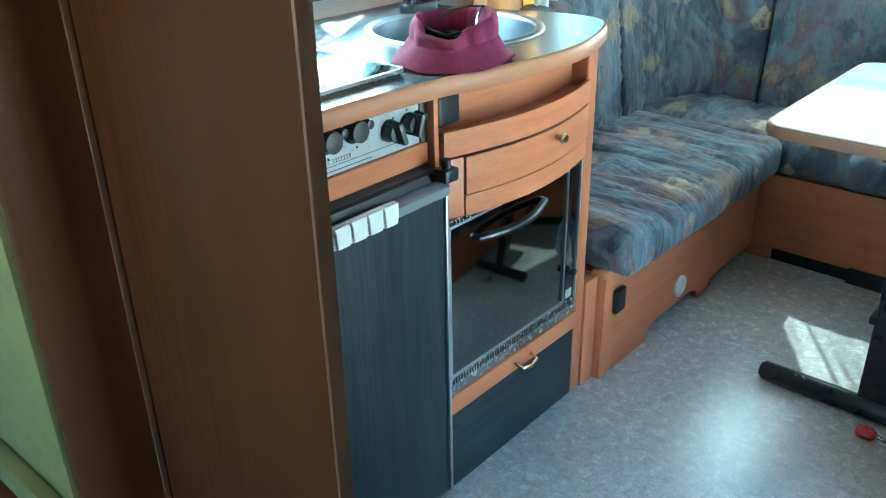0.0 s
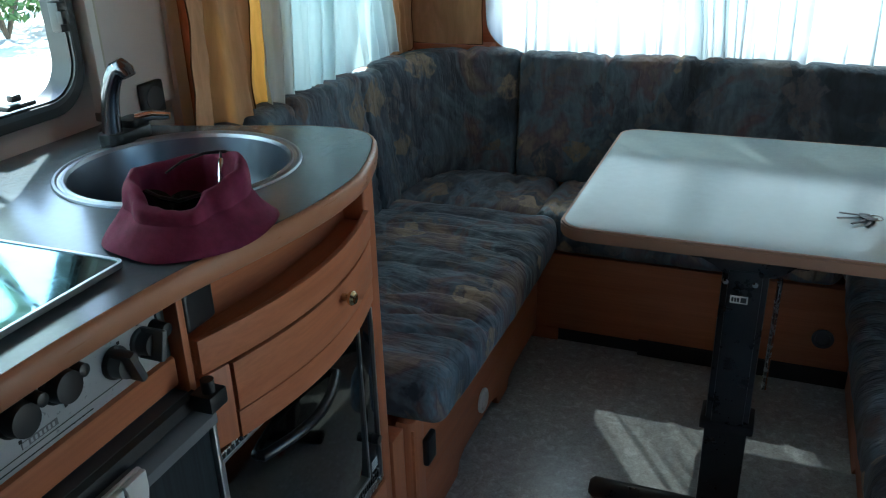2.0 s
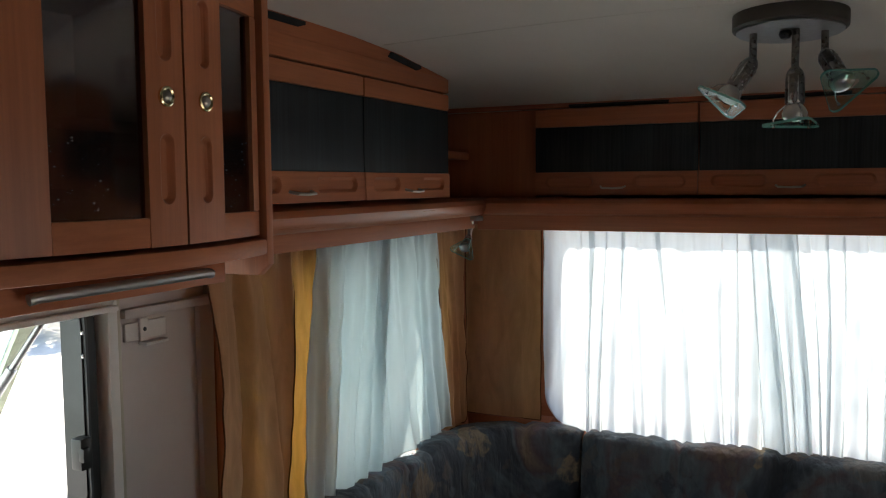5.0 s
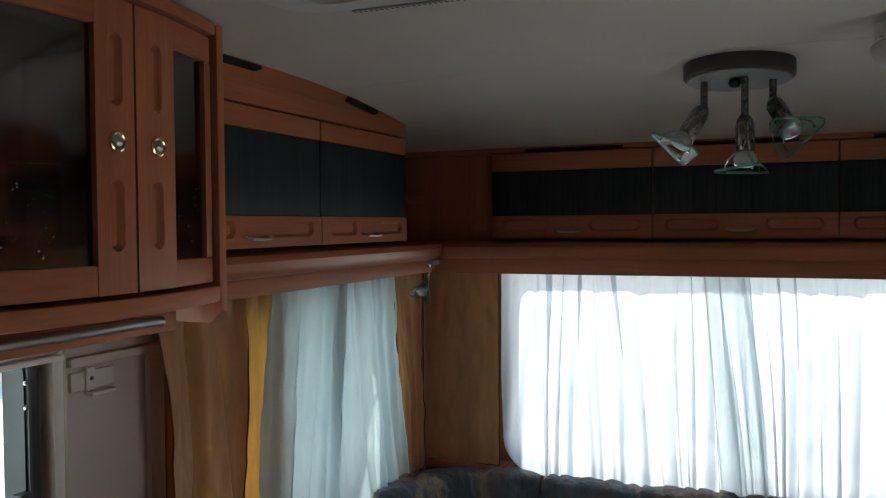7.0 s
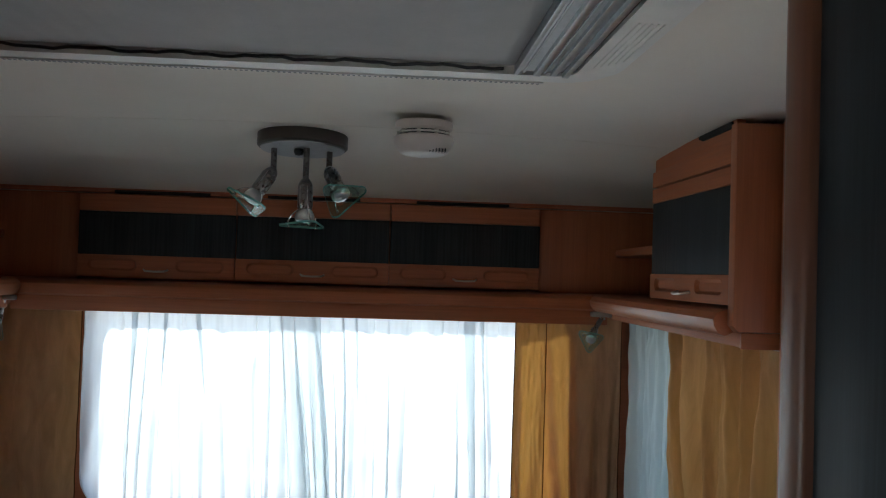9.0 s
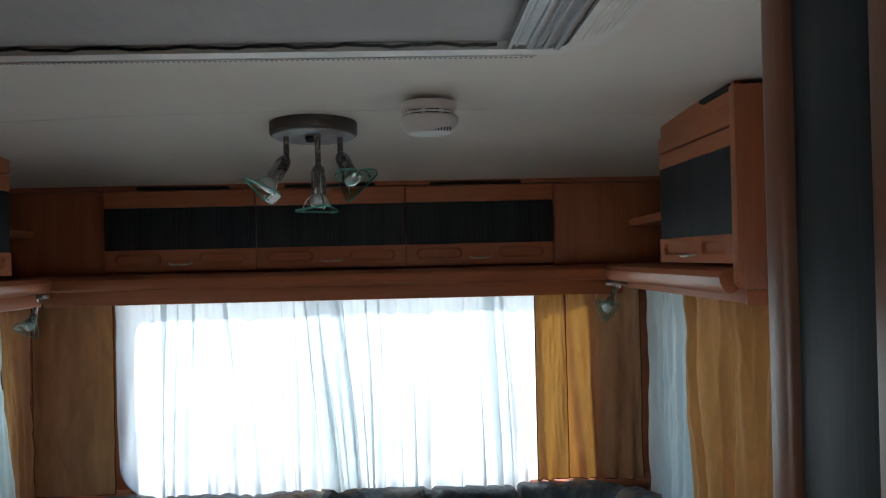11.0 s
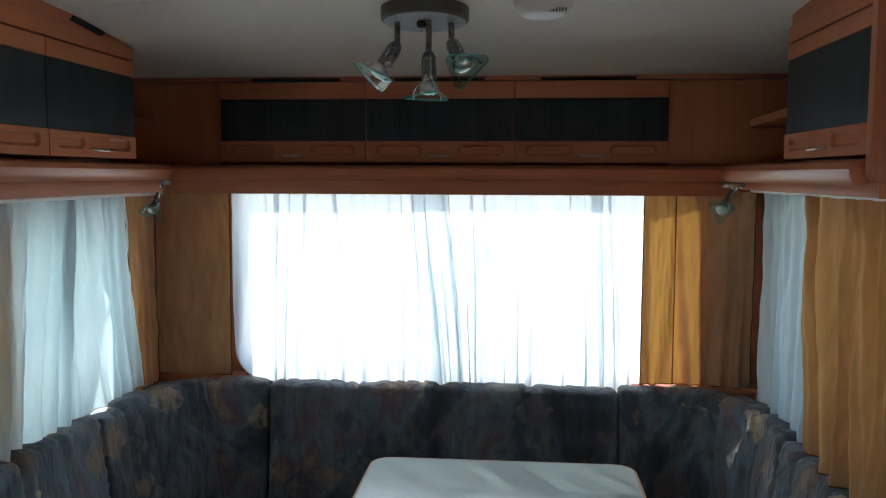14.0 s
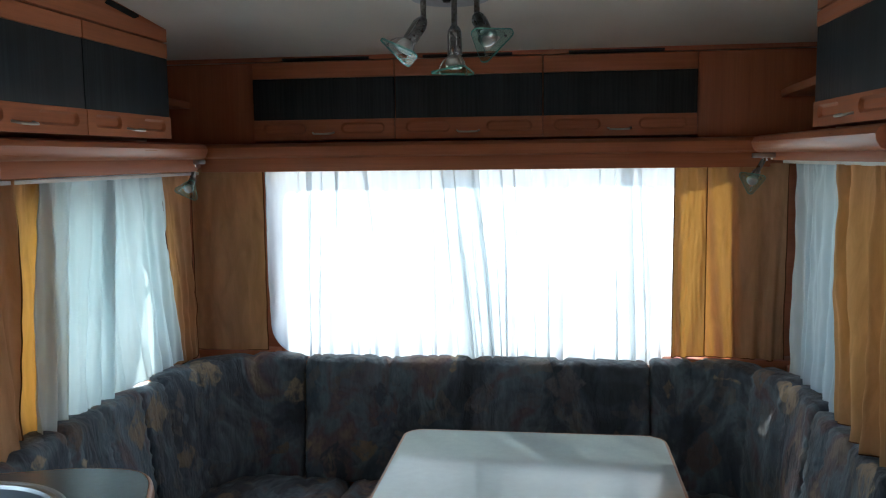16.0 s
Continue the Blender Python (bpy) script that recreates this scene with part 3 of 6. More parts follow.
# moulded wall panel beside the window, with a small holder on it
wp = thing("wall_panel", (LX, -1.38, 0.962), "pinkish white moulded wall panel with a stepped edge", "wall panel", kind="structure")
PINK = plain("pinkish_lining", (0.62, 0.55, 0.52), 0.5, var=0.04, scale=6, grain=0.25, gscale=300)
part("panel", box(LX + 0.001, LX + 0.012, -1.49, -1.27, 0.962, 1.50, 0.004), PINK, wp)
part("edge_moulding", prism([(LX + 0.001, -1.30), (LX + 0.022, -1.296), (LX + 0.026, -1.28), (LX + 0.02, -1.255), (LX + 0.001, -1.248)], "z", 0.87, 1.41, 0.006), PINK, wp)
part("cap_moulding", prism([(LX + 0.001, -1.49), (LX + 0.024, -1.488), (LX + 0.034, -1.28), (LX + 0.03, -1.245), (LX + 0.001, -1.238)], "z", 1.395, 1.412, 0.005), PINK, wp)
hk = thing("wall_holder", (LX + 0.012, -1.44, 1.34), "small white plastic strip holder screwed to the wall", "holder")
part("strip", box(LX + 0.012, LX + 0.02, -1.485, -1.385, 1.352, 1.385, 0.003), WHITEP, hk)
part("bracket", join(box(LX + 0.02, LX + 0.027, -1.456, -1.436, 1.350, 1.392, 0.003), box(LX + 0.02, LX + 0.04, -1.456, -1.40, 1.343, 1.349, 0.002)), WHITEP, hk)
part("screw", lathe([(0, 0), (0.004, 0), (0.003, 0.002), (0, 0.002)], (LX + 0.027, -1.446, 1.372), 10, "x"), BLACKP, hk)
so = thing("wall_socket", (LX + 0.012, -1.375, 0.945), "square black wall socket on the white panel", "socket")
part("plate", box(LX + 0.012, LX + 0.028, -1.418, -1.348, 0.948, 1.018, 0.008, 3), BLACKP, so)
part("insert", lathe([(0, 0), (0.022, 0), (0.022, -0.008), (0.026, -0.008), (0.026, 0.002), (0.0, 0.002)], (LX + 0.0285, -1.383, 0.983), 24, "x"), SLATEP, so)

# ---- partition beside the camera's starting place ----
pt = thing("partition", (-0.20, -2.854, 0.0), "wood-veneer partition with a rounded corner post, darkened for shade", "partition", kind="structure")
part("panel", box(-0.150, 0.132, -2.836, -2.824, 0.0, 1.929, 0.003), SHADED_PANELWOOD, pt)
part("edge_strip", box(0.132, 0.1355, -2.837, -2.8225, 0.0, 1.929, 0.002), plain("worn_edge_band", (0.12, 0.055, 0.028), 0.45, grain=0.1), pt)
part("corner_post", prism([(-0.150, -2.824), (-0.150, -2.840)] + [(-0.195 + 0.04 * math.cos(radians(a)), -2.870 + 0.04 * math.sin(radians(a))) for a in (20, 0, -20, -45, -70, -90, -120, -150, -180)] + [(-0.235, -2.824)], "z", 0.0, 1.929), SHADED_PANELWOOD, pt)
part("groove_strip", box(-0.1525, -0.1495, -2.843, -2.837, 0.0, 1.929, 0.001), plain("pale_groove", (0.13, 0.06, 0.03), 0.45), pt)
dr = thing("door_1", (-0.70, -2.904, 0.0), "cream washroom door with a raised lower trim", "door", kind="structure")
part("door_leaf", box(-1.055, -0.238, -2.904, -2.874, 0.01, 1.90, 0.004), CREAM, dr)
part("trim", box(-1.05, -0.238, -2.925, -2.904, 0.655, 0.70, 0.006), CREAM, dr)
part("lower_board", box(-1.05, -0.24, -2.914, -2.904, 0.02, 0.65, 0.004), SHADED_PANELWOOD, dr)

# tall unit between the fridge and the partition
tu = thing("tall_cupboard", (-0.75, -2.67, 0.0), "tall alder-coloured cupboard beside the fridge", "cupboard")
part("body", box(LX + 0.002, -0.47, -2.822, -2.545, 0.0, 1.92, 0.004), WOOD_Z, tu)
part("door", box(-0.47, -0.452, -2.775, -2.555, 0.06, 1.88, 0.005), WOOD_Z, tu)

# ---- kitchen ----
FX = -0.44
END = -1.455
def bow(y):
    """Front line of the worktop: straight by the hob, swelling over the drawer."""
    ks = [(-2.56, -0.478), (-2.25, -0.476), (-2.06, -0.462), (-1.97, -0.444), (-1.89, -0.428), (-1.80, -0.415), (-1.72, -0.411), (-1.64, -0.417), (-1.535, -0.447), (-1.47, -0.474)]
    for k in range(len(ks) - 1):
        (a, p), (b, q) = ks[k], ks[k + 1]
        if y <= b:
            u = (y - a) / (b - a)
            m0 = (q - ks[max(0, k - 1)][1]) / (b - ks[max(0, k - 1)][0]) * (b - a)
            m1 = (ks[min(len(ks) - 1, k + 2)][1] - p) / (ks[min(len(ks) - 1, k + 2)][0] - a) * (b - a)
            return (2 * u ** 3 - 3 * u * u + 1) * p + (u ** 3 - 2 * u * u + u) * m0 + (3 * u * u - 2 * u ** 3) * q + (u ** 3 - u * u) * m1
    return ks[-1][1]

wt_line = [(LX + 0.002, -2.54), (bow(-2.54), -2.54)] + [(bow(-2.25 + 0.02 * i), -2.25 + 0.02 * i) for i in range(39)]
wt_line += [(bow(-1.47), -1.47), (-0.485, -1.453), (-0.497, -1.437), (-0.511, -1.424), (-0.527, -1.415), (-0.548, -1.410), (-0.57, -1.408), (-0.61, -1.410), (-0.65, -1.414), (-0.745, -1.445), (-0.90, -1.487), (LX + 0.002, -1.515)]
def inset(line, d):
    out = []
    n = len(line)
    for i in range(n):
        a, b, c = Vector(line[i - 1]), Vector(line[i]), Vector(line[(i + 1) % n])
        t = (c - a).normalized()
        out.append((b.x - t.y * d, b.y + t.x * d))
    return out
SINK_C, SINK_R = (-0.725, -1.70), 0.205
wk = thing("worktop", (-0.75, -2.0, 0.925), "slate-blue laminate kitchen worktop with a pale wooden nosing", "worktop")
top_line = inset(wt_line, 0.001)
top_line[0], top_line[-1] = wt_line[0], wt_line[-1]
def plate_with_hole(line, c, r, z0, z1):
    """A slab with a round hole, as a fan of strips from the hole to the outline."""
    n = 72
    bm = bmesh.new()
    cx, cy = c
    def reach(a):
        d = Vector((math.cos(a), math.sin(a)))
        best = 9
        for i in range(len(line)):
            p, q = Vector(line[i]) - Vector(c), Vector(line[(i + 1) % len(line)]) - Vector(c)
            e = q - p
            det = d.x * -e.y + d.y * e.x
            if abs(det) < 1e-9:
                continue
            s = (p.x * -e.y + p.y * e.x) / det
            u = (d.x * p.y - d.y * p.x) / det
            if s > 0 and -1e-6 <= u <= 1 + 1e-6:
                best = min(best, s)
        return best
    angs = sorted([2 * math.pi * i / n for i in range(n)] + [math.atan2(q - cy, p - cx) % (2 * math.pi) for p, q in line])
    angs = [a for i, a in enumerate(angs) if i == 0 or a - angs[i - 1] > 1e-4]
    rows = [[], [], [], []]
    for a in angs:
        s = reach(a)
        for row, (rad, z) in zip(rows, ((r, z0), (r, z1), (s, z1), (s, z0))):
            row.append(bm.verts.new((cx + rad * math.cos(a), cy + rad * math.sin(a), z)))
    m = len(angs)
    for k in range(4):
        p, q = rows[k], rows[(k + 1) % 4]
        for i in range(m):
            bm.faces.new((p[i], p[(i + 1) % m], q[(i + 1) % m], q[i]))
    bmesh.ops.recalc_face_normals(bm, faces=bm.faces)
    return bm
part("slab", plate_with_hole(top_line, SINK_C, SINK_R - 0.012, 0.928, 0.9605), LAMINATE, wk, sharp=30)
edge_pts = wt_line[1:-1]
def nosing_strip(pts, z0, z1, t):
    bm = bmesh.new()
    prof = [(-t, z0), (0.003, z0), (0.007, z0 + 0.004), (0.0085, (z0 + z1) / 2), (0.007, z1 - 0.005), (0.003, z1 - 0.001), (0.0, z1)]
    rows = []
    for i, p in enumerate(pts):
        a, b = Vector(pts[max(0, i - 1)]), Vector(pts[min(len(pts) - 1, i + 1)])
        t2 = (b - a).normalized()
        nrm = Vector((t2.y, -t2.x))
        rows.append([bm.verts.new((p[0] + nrm.x * d, p[1] + nrm.y * d, z)) for d, z in prof])
    for p, q in zip(rows, rows[1:]):
        for k in range(len(prof) - 1):
            bm.faces.new((p[k], p[k + 1], q[k + 1], q[k]))
    bmesh.ops.recalc_face_normals(bm, faces=bm.faces)
    return bm
part("nosing", nosing_strip(edge_pts, 0.925, 0.9608, 0.006), NOSING, wk, "pale worn wooden nosing")

# hob with a folded glass lid
hob = thing("hob", (-0.70, -2.30, 0.80), "hob under a mirror-like glass lid with a silver knob panel", "hob")
part("tray", box(-0.878, -0.533, -2.52, -2.072, 0.961, 0.9652, 0.001), STEEL, hob)
part("glass_lid", prism(rrect(-0.880, -0.530, -2.525, -2.068, 0.010), "z", 0.9665, 0.972, 0.0012), plain("lid_mirror_glass", (0.20, 0.37, 0.40), 0.06, 1.0, 0.05, 14, 0), hob, "dark mirror-like glass")
part("rim", ring(rrect(-0.883, -0.527, -2.528, -2.065, 0.012), rrect(-0.8785, -0.5315, -2.5235, -2.0695, 0.009), "z", 0.9655, 0.9732), ALU, hob, "slim aluminium rim")
part("lid_grip", lathe([(0.0, 0), (0.018, 0), (0.020, 0.002), (0.016, 0.003), (0.012, 0.001), (0, 0.001)], (-0.565, -2.27, 0.9722), 28), BLACKP, hob)
for y in (-2.10, -2.47):
    part("hinge_block", box(-0.90, -0.875, y - 0.02, y + 0.02, 0.961, 0.979, 0.004), BLACKP, hob)

# sink bowl and tap
sk = thing("sink", (SINK_C[0], SINK_C[1], 0.80), "round stainless steel sink set into the worktop", "sink")
sp = [(SINK_R, 0.9612), (SINK_R - 0.0015, 0.9648), (SINK_R - 0.006, 0.9655), (SINK_R - 0.009, 0.9632), (SINK_R - 0.014, 0.9630), (SINK_R - 0.0165, 0.9650), (SINK_R - 0.0195, 0.9645), (SINK_R - 0.0225, 0.958), (SINK_R - 0.026, 0.94), (SINK_R - 0.034, 0.90), (SINK_R - 0.045, 0.86), (SINK_R - 0.066, 0.838), (SINK_R - 0.10, 0.831), (0.03, 0.828), (0.0, 0.828)]
part("rim", lathe(sp[:8], (*SINK_C, 0), 72, caps=False), plain("satin_sink_rim", (0.33, 0.35, 0.385), 0.38, 1.0, 0.02, 6, 0), sk, "satin steel rim", 30)
part("bowl", lathe(sp[7:], (*SINK_C, 0), 64, caps=False), SHADED_SINKSTEEL, sk, "satin steel bowl darkened for shade", sharp=70)
part("drain", lathe([(0.032, 0.829), (0.030, 0.833), (0.022, 0.831), (0.0, 0.831)], (*SINK_C, 0), 24), CHROME, sk)
tp = thing("tap", (-0.925, -1.615, 0.961), "chrome kitchen tap with a swivel spout and black base", "tap")
part("base", join(prism(rrect(-0.955, -0.898, -1.655, -1.545, 0.026), "z", 0.9612, 0.985, 0.006)), BLACKP, tp, "black plastic base")
part("spout", tube([(-0.928, -1.630, 0.98), (-0.926, -1.628, 1.02), (-0.921, -1.625, 1.055), (-0.913, -1.621, 1.082), (-0.903, -1.618, 1.098), (-0.891, -1.617, 1.103), (-0.882, -1.617, 1.097), (-0.877, -1.617, 1.088)], [0.0185, 0.0165, 0.016, 0.016, 0.0165, 0.0165, 0.015, 0.013], 20), plain("dark_chrome", (0.17, 0.175, 0.19), 0.16, 1.0, 0.06, 30, 0), tp)
part("spout_cap", lathe([(0, 0.009), (0.010, 0.007), (0.016, 0.0), (0.016, -0.010), (0.0, -0.010)], (-0.894, -1.617, 1.106), 24, m=pose(0, 0, 0, 0, 24, 0)), CHROME, tp)
part("mixer_body", prism(rrect(-0.948, -0.900, -1.603, -1.553, 0.014), "z", 0.9845, 1.000, 0.005), BLACKP, tp, "black mixer body")
part("lever", tube([(-0.918, -1.575, 0.997), (-0.892, -1.557, 1.001), (-0.864, -1.543, 0.998)], [0.012, 0.010, 0.0075], 14), CHROME, tp, "chrome mixer lever")

# fridge
fr = thing("fridge", (-0.75, -2.3, 0.0), "built-in fridge with an ink-blue wood front in a grey frame", "fridge")
part("body", box(LX + 0.004, -0.462, -2.54, -2.068, 0.0, 0.795, 0.003), SLATEP, fr)
part("door", box(-0.462, FX - 0.003, -2.535, -2.064, 0.03, 0.742, 0.003), INKWOOD_Z, fr, "ink-blue wood door panel")
part("top_rail", prism([(-0.462, 0.742), (FX + 0.004, 0.742), (FX + 0.010, 0.748), (FX + 0.010, 0.763), (FX - 0.004, 0.772), (-0.462, 0.772)], "y", -2.537, -2.06), GREYP, fr, "grey plastic grip rail")
part("grip_groove", prism([(-0.462, 0.773), (FX - 0.012, 0.773), (FX - 0.014, 0.790), (-0.462, 0.794)], "y", -2.537, -2.062), BLACKP, fr)
part("side_trim", box(-0.455, FX + 0.004, -2.0635, -2.056, 0.025, 0.772, 0.002), ALU, fr, "aluminium edge strip")
part("foot_trim", box(-0.455, FX + 0.004, -2.537, -2.064, 0.02, 0.0295, 0.002), ALU, fr)
part("hinge", join(box(FX - 0.012, FX + 0.022, -2.082, -2.046, 0.775, 0.80, 0.004), lathe([(0, 0), (0.009, 0), (0.009, 0.028), (0, 0.028)], (FX + 0.008, -2.066, 0.79), 14)), BLACKP, fr)
# a row of four clips stuck to the fridge door
cl = thing("clip_strip", (FX + 0.006, -2.275, 0.735), "white strip of four plastic clips on the fridge door", "clip strip")
part("backing", box(FX - 0.002, FX + 0.006, -2.352, -2.198, 0.735, 0.778, 0.003), WHITEP, cl)
for i in range(4):
    a = -2.350 + i * 0.0378
    part("clip", prism([(a + 0.001, 0.7775), (a + 0.0365, 0.7775), (a + 0.0365, 0.752), (a + 0.033, 0.738), (a + 0.006, 0.738), (a + 0.0045, 0.752), (a + 0.004, 0.768)], "x", FX + 0.006, FX + 0.014, 0.002), WHITEP, cl)

# hob control panel over the fridge
PX = -0.486
part("lower_rail", box(-0.52, PX + 0.008, -2.54, -2.064, 0.800, 0.842, 0.004), WOOD_Y, hob, "alder rail")
part("control_panel", box(-0.52, PX, -2.54, -2.078, 0.842, 0.925, 0.002), GREYPAINT, hob)
part("upright", box(-0.52, -0.463, -2.063, -2.050, 0.70, 0.925, 0.003), WOOD_Z, hob, "alder upright")
part("gap", box(-0.52, PX + 0.002, -2.077, -2.064, 0.842, 0.925, 0.001), SLATEP, hob)
def hob_knob(y, z, r, mat, wing):
    k = part("knob", lathe([(0, 0.0), (r * 1.15, 0.0), (r * 1.15, 0.004), (r, 0.006), (r * 0.92, 0.022), (0, 0.024)], (PX, y, z), 24, "x"), mat, hob)
    if wing:
        g2 = box(-0.004, 0.034, -r * 0.30, r * 0.30, -r * 1.25, r * 1.25, 0.004)
        bmesh.ops.transform(g2, matrix=pose(PX + 0.004, y, z, wing), verts=g2.verts)
        part("grip", g2, mat, k)
hob_knob(-2.430, 0.902, 0.0195, BLACKP, 0)
hob_knob(-2.368, 0.902, 0.0195, BLACKP, 0)
hob_knob(-2.302, 0.905, 0.0200, BLACKP, 0)
hob_knob(-2.278, 0.915, 0.0085, BLACKP, 0)
hob_knob(-2.242, 0.908, 0.0200, BLACKP, 0)
hob_knob(-2.219, 0.916, 0.0085, BLACKP, 0)
hob_knob(-2.156, 0.885, 0.0180, plain("dark_grey_knob", (0.055, 0.055, 0.055), 0.4), 20)
hob_knob(-2.110, 0.888, 0.0160, plain("mid_grey_knob", (0.07, 0.07, 0.07), 0.4), -15)
hob_knob(-2.084, 0.894, 0.0095, BLACKP, 0)
part("print_line", box(PX - 0.0002, PX + 0.0006, -2.50, -2.20, 0.8485, 0.8497, 0), INK, hob)
part("print_line", box(PX - 0.0002, PX + 0.0006, -2.52, -2.14, 0.8575, 0.8583, 0), INK, hob)
part("badge", box(PX - 0.0002, PX + 0.0007, -2.300, -2.250, 0.862, 0.870, 0), GREYP, hob, "small printed badge")
part("badge_mark", box(PX - 0.0002, PX + 0.0012, -2.299, -2.291, 0.8628, 0.8692, 0), GREYPAINT, hob)
for i in range(6):
    part("badge_bar", box(PX - 0.0002, PX + 0.0012, -2.288 + i * 0.006, -2.285 + i * 0.006, 0.8635, 0.8685, 0), GREYPAINT, hob)
for y, z in ((-2.30, 0.872), (-2.235, 0.876), (-2.20, 0.906), (-2.145, 0.905), (-2.11, 0.912), (-2.43, 0.88)):
    part("print_dot", box(PX - 0.0002, PX + 0.0006, y - 0.002, y + 0.002, z - 0.002, z + 0.002, 0), INK, hob)

# kitchen unit with the bowed drawer, the open tray shelf, the oven and the plinth
def bow2(y, d=0.0):
    """Front of the drawer block: the worktop's swell, a little behind its edge."""
    u = min(1, max(0, (y + 2.05) / (2.05 - 1.53)))
    return -0.462 + 0.047 * math.sin(math.pi * u) ** 0.9 + d
def bowed(y0, y1, z0, z1, depth, n=26, d=0.0, bev=0.002):
    pts = [(bow2(y0 + (y1 - y0) * i / n, d), y0 + (y1 - y0) * i / n) for i in range(n + 1)]
    back = [(x - depth, y) for x, y in reversed(pts)]
    return prism(pts + back, "z", z0, z1, bev)
ku = thing("kitchen_unit", (-0.75, -1.8, 0.0), "alder kitchen base unit with a bowed drawer and open tray", "kitchen unit")
part("carcass", box(LX + 0.004, -0.56, -2.048, -1.515, 0.0, 0.80, 0.003), WOOD_Z, ku)
part("tray_back", prism([(-0.52, -2.048), (-0.50, -1.95), (-0.485, -1.80), (-0.485, -1.66), (-0.50, -1.56), (-0.51, -1.515), (-0.54, -1.515), (-0.56, -2.048)], "z", 0.80, 0.927), WOOD_Y, ku)
part("tray_floor", bowed(-2.048, -1.5535, 0.822, 0.836, 0.11), WOOD_Y, ku)
part("tray_lip", bowed(-2.046, -1.5535, 0.806, 0.858, 0.012, d=0.006, bev=0.004), WOOD_Y, ku, "rounded tray lip")
part("drawer_side", bowed(-2.046, -2.0, 0.678, 0.800, 0.03), WOOD_Z, ku)
dw = part("drawer", bowed(-1.997, -1.5535, 0.722, 0.800, 0.03, d=0.004, bev=0.003), WOOD_Y, ku, "bowed alder drawer front")
part("drawer_rail", bowed(-1.997, -1.5535, 0.676, 0.7195, 0.03, d=0.002, bev=0.003), WOOD_Y, ku)
part("drawer_knob", lathe([(0, 0), (0.006, 0), (0.006, 0.010), (0.011, 0.014), (0.0125, 0.019), (0.009, 0.024), (0.004, 0.0225), (0, 0.0225)], (bow2(-1.735) + 0.004, -1.735, 0.778), 24, "x"), BRASS, dw, "brass push knob")
part("end_post", box(-0.505, -0.458, -1.552, -1.512, 0.0, 0.926, 0.006, 3), WOOD_Z, ku, "alder end post")
part("end_panel", box(LX + 0.004, -0.506, -1.513, -1.476, 0.0, 0.927, 0.003), WOOD_Z, ku)
part("switch_plate", box(-0.505, -0.468, -2.044, -1.982, 0.862, 0.922, 0.007, 3), BLACKP, ku, "dark grey blank cover plate")
part("oven_rail", box(-0.50, FX - 0.010, -2.046, -1.5535, 0.210, 0.258, 0.005), WOOD_Y, ku, "alder rail under the oven")
hd = [(FX - 0.010, -1.815, 0.232), (FX + 0.012, -1.812, 0.226), (FX + 0.016, -1.785, 0.221), (FX + 0.012, -1.757, 0.226), (FX - 0.010, -1.754, 0.232)]
part("handle", tube(hd, 0.0045, 10), BRASS, ku, "small arched metal handle")
part("plinth", box(-0.52, FX - 0.018, -2.048, -1.5535, 0.0, 0.206, 0.003), INKWOOD_Y, ku, "ink-blue wood plinth")
part("filler", box(-0.56, FX - 0.016, -1.5615, -1.5535, 0.259, 0.675, 0.002), WOOD_Z, ku)

ov = thing("oven", (-0.6, -1.79, 0.26), "black glass built-in oven with steel ventilation grilles", "oven")
part("case", box(-0.56, FX - 0.024, -2.046, -1.5625, 0.262, 0.674, 0.003), SLATEP, ov)
part("door_glass", box(FX - 0.023, FX - 0.014, -2.036, -1.620, 0.312, 0.658, 0.002), plain("oven_mirror_glass", (0.20, 0.21, 0.205), 0.02, 1.0, 0.03, 10, 0), ov, "black mirror glass door")
part("door_edge", ring(rrect(-2.040, -1.617, 0.308, 0.662, 0.004, 2), rrect(-2.035, -1.622, 0.313, 0.657, 0.003, 2), "x", FX - 0.023, FX - 0.011), ALU, ov)
part("handle", tube([(FX - 0.015, -1.957, 0.613), (FX - 0.004, -1.955, 0.613)] + [(FX - 0.004 + 0.028 * math.sin(math.pi * k / 16), -1.955 + 0.23 * k / 16, 0.613 + 0.006 * k / 16) for k in range(1, 16)] + [(FX - 0.004, -1.725, 0.619), (FX - 0.015, -1.723, 0.619)], [0.008, 0.009] + [0.009] * 15 + [0.009, 0.008], 12), plain("matt_black_plastic", (0.006, 0.006, 0.007), 0.32, var=0.2, grain=0), ov, "arched black handle")
part("side_strip", box(FX - 0.022, FX - 0.014, -1.614, -1.5705, 0.29, 0.66, 0.002), BLACKGLASS, ov)
part("side_edge", box(FX - 0.022, FX - 0.010, -1.570, -1.5645, 0.275, 0.668, 0.001), ALU, ov)
part("oven_knob", lathe([(0, 0), (0.011, 0), (0.010, 0.014), (0, 0.016)], (FX - 0.014, -1.590, 0.385), 20, "x"), BLACKP, ov)
for i in range(4):
    part("label_bar", box(FX - 0.014, FX - 0.0134, -1.606, -1.580, 0.315 + i * 0.006, 0.3175 + i * 0.006, 0), WHITEP, ov)
gr = part("lower_grille", box(FX - 0.022, FX - 0.012, -2.040, -1.566, 0.264, 0.306, 0.002), STEEL, ov, "brushed steel strip")
for i in range(50):
    y = -2.034 + i * 0.0091
    part("slot", box(FX - 0.0125, FX - 0.0112, y, y + 0.0045, 0.289, 0.303, 0), SHADOWGAP, gr)
ug = part("upper_grille", box(FX - 0.022, FX - 0.012, -2.040, -1.62, 0.662, 0.674, 0.001), STEEL, ov)
for i in range(39):
    y = -2.036 + i * 0.0106
    part("slot", box(FX - 0.0125, FX - 0.0112, y, y + 0.0055, 0.664, 0.672, 0), SHADOWGAP, ug)
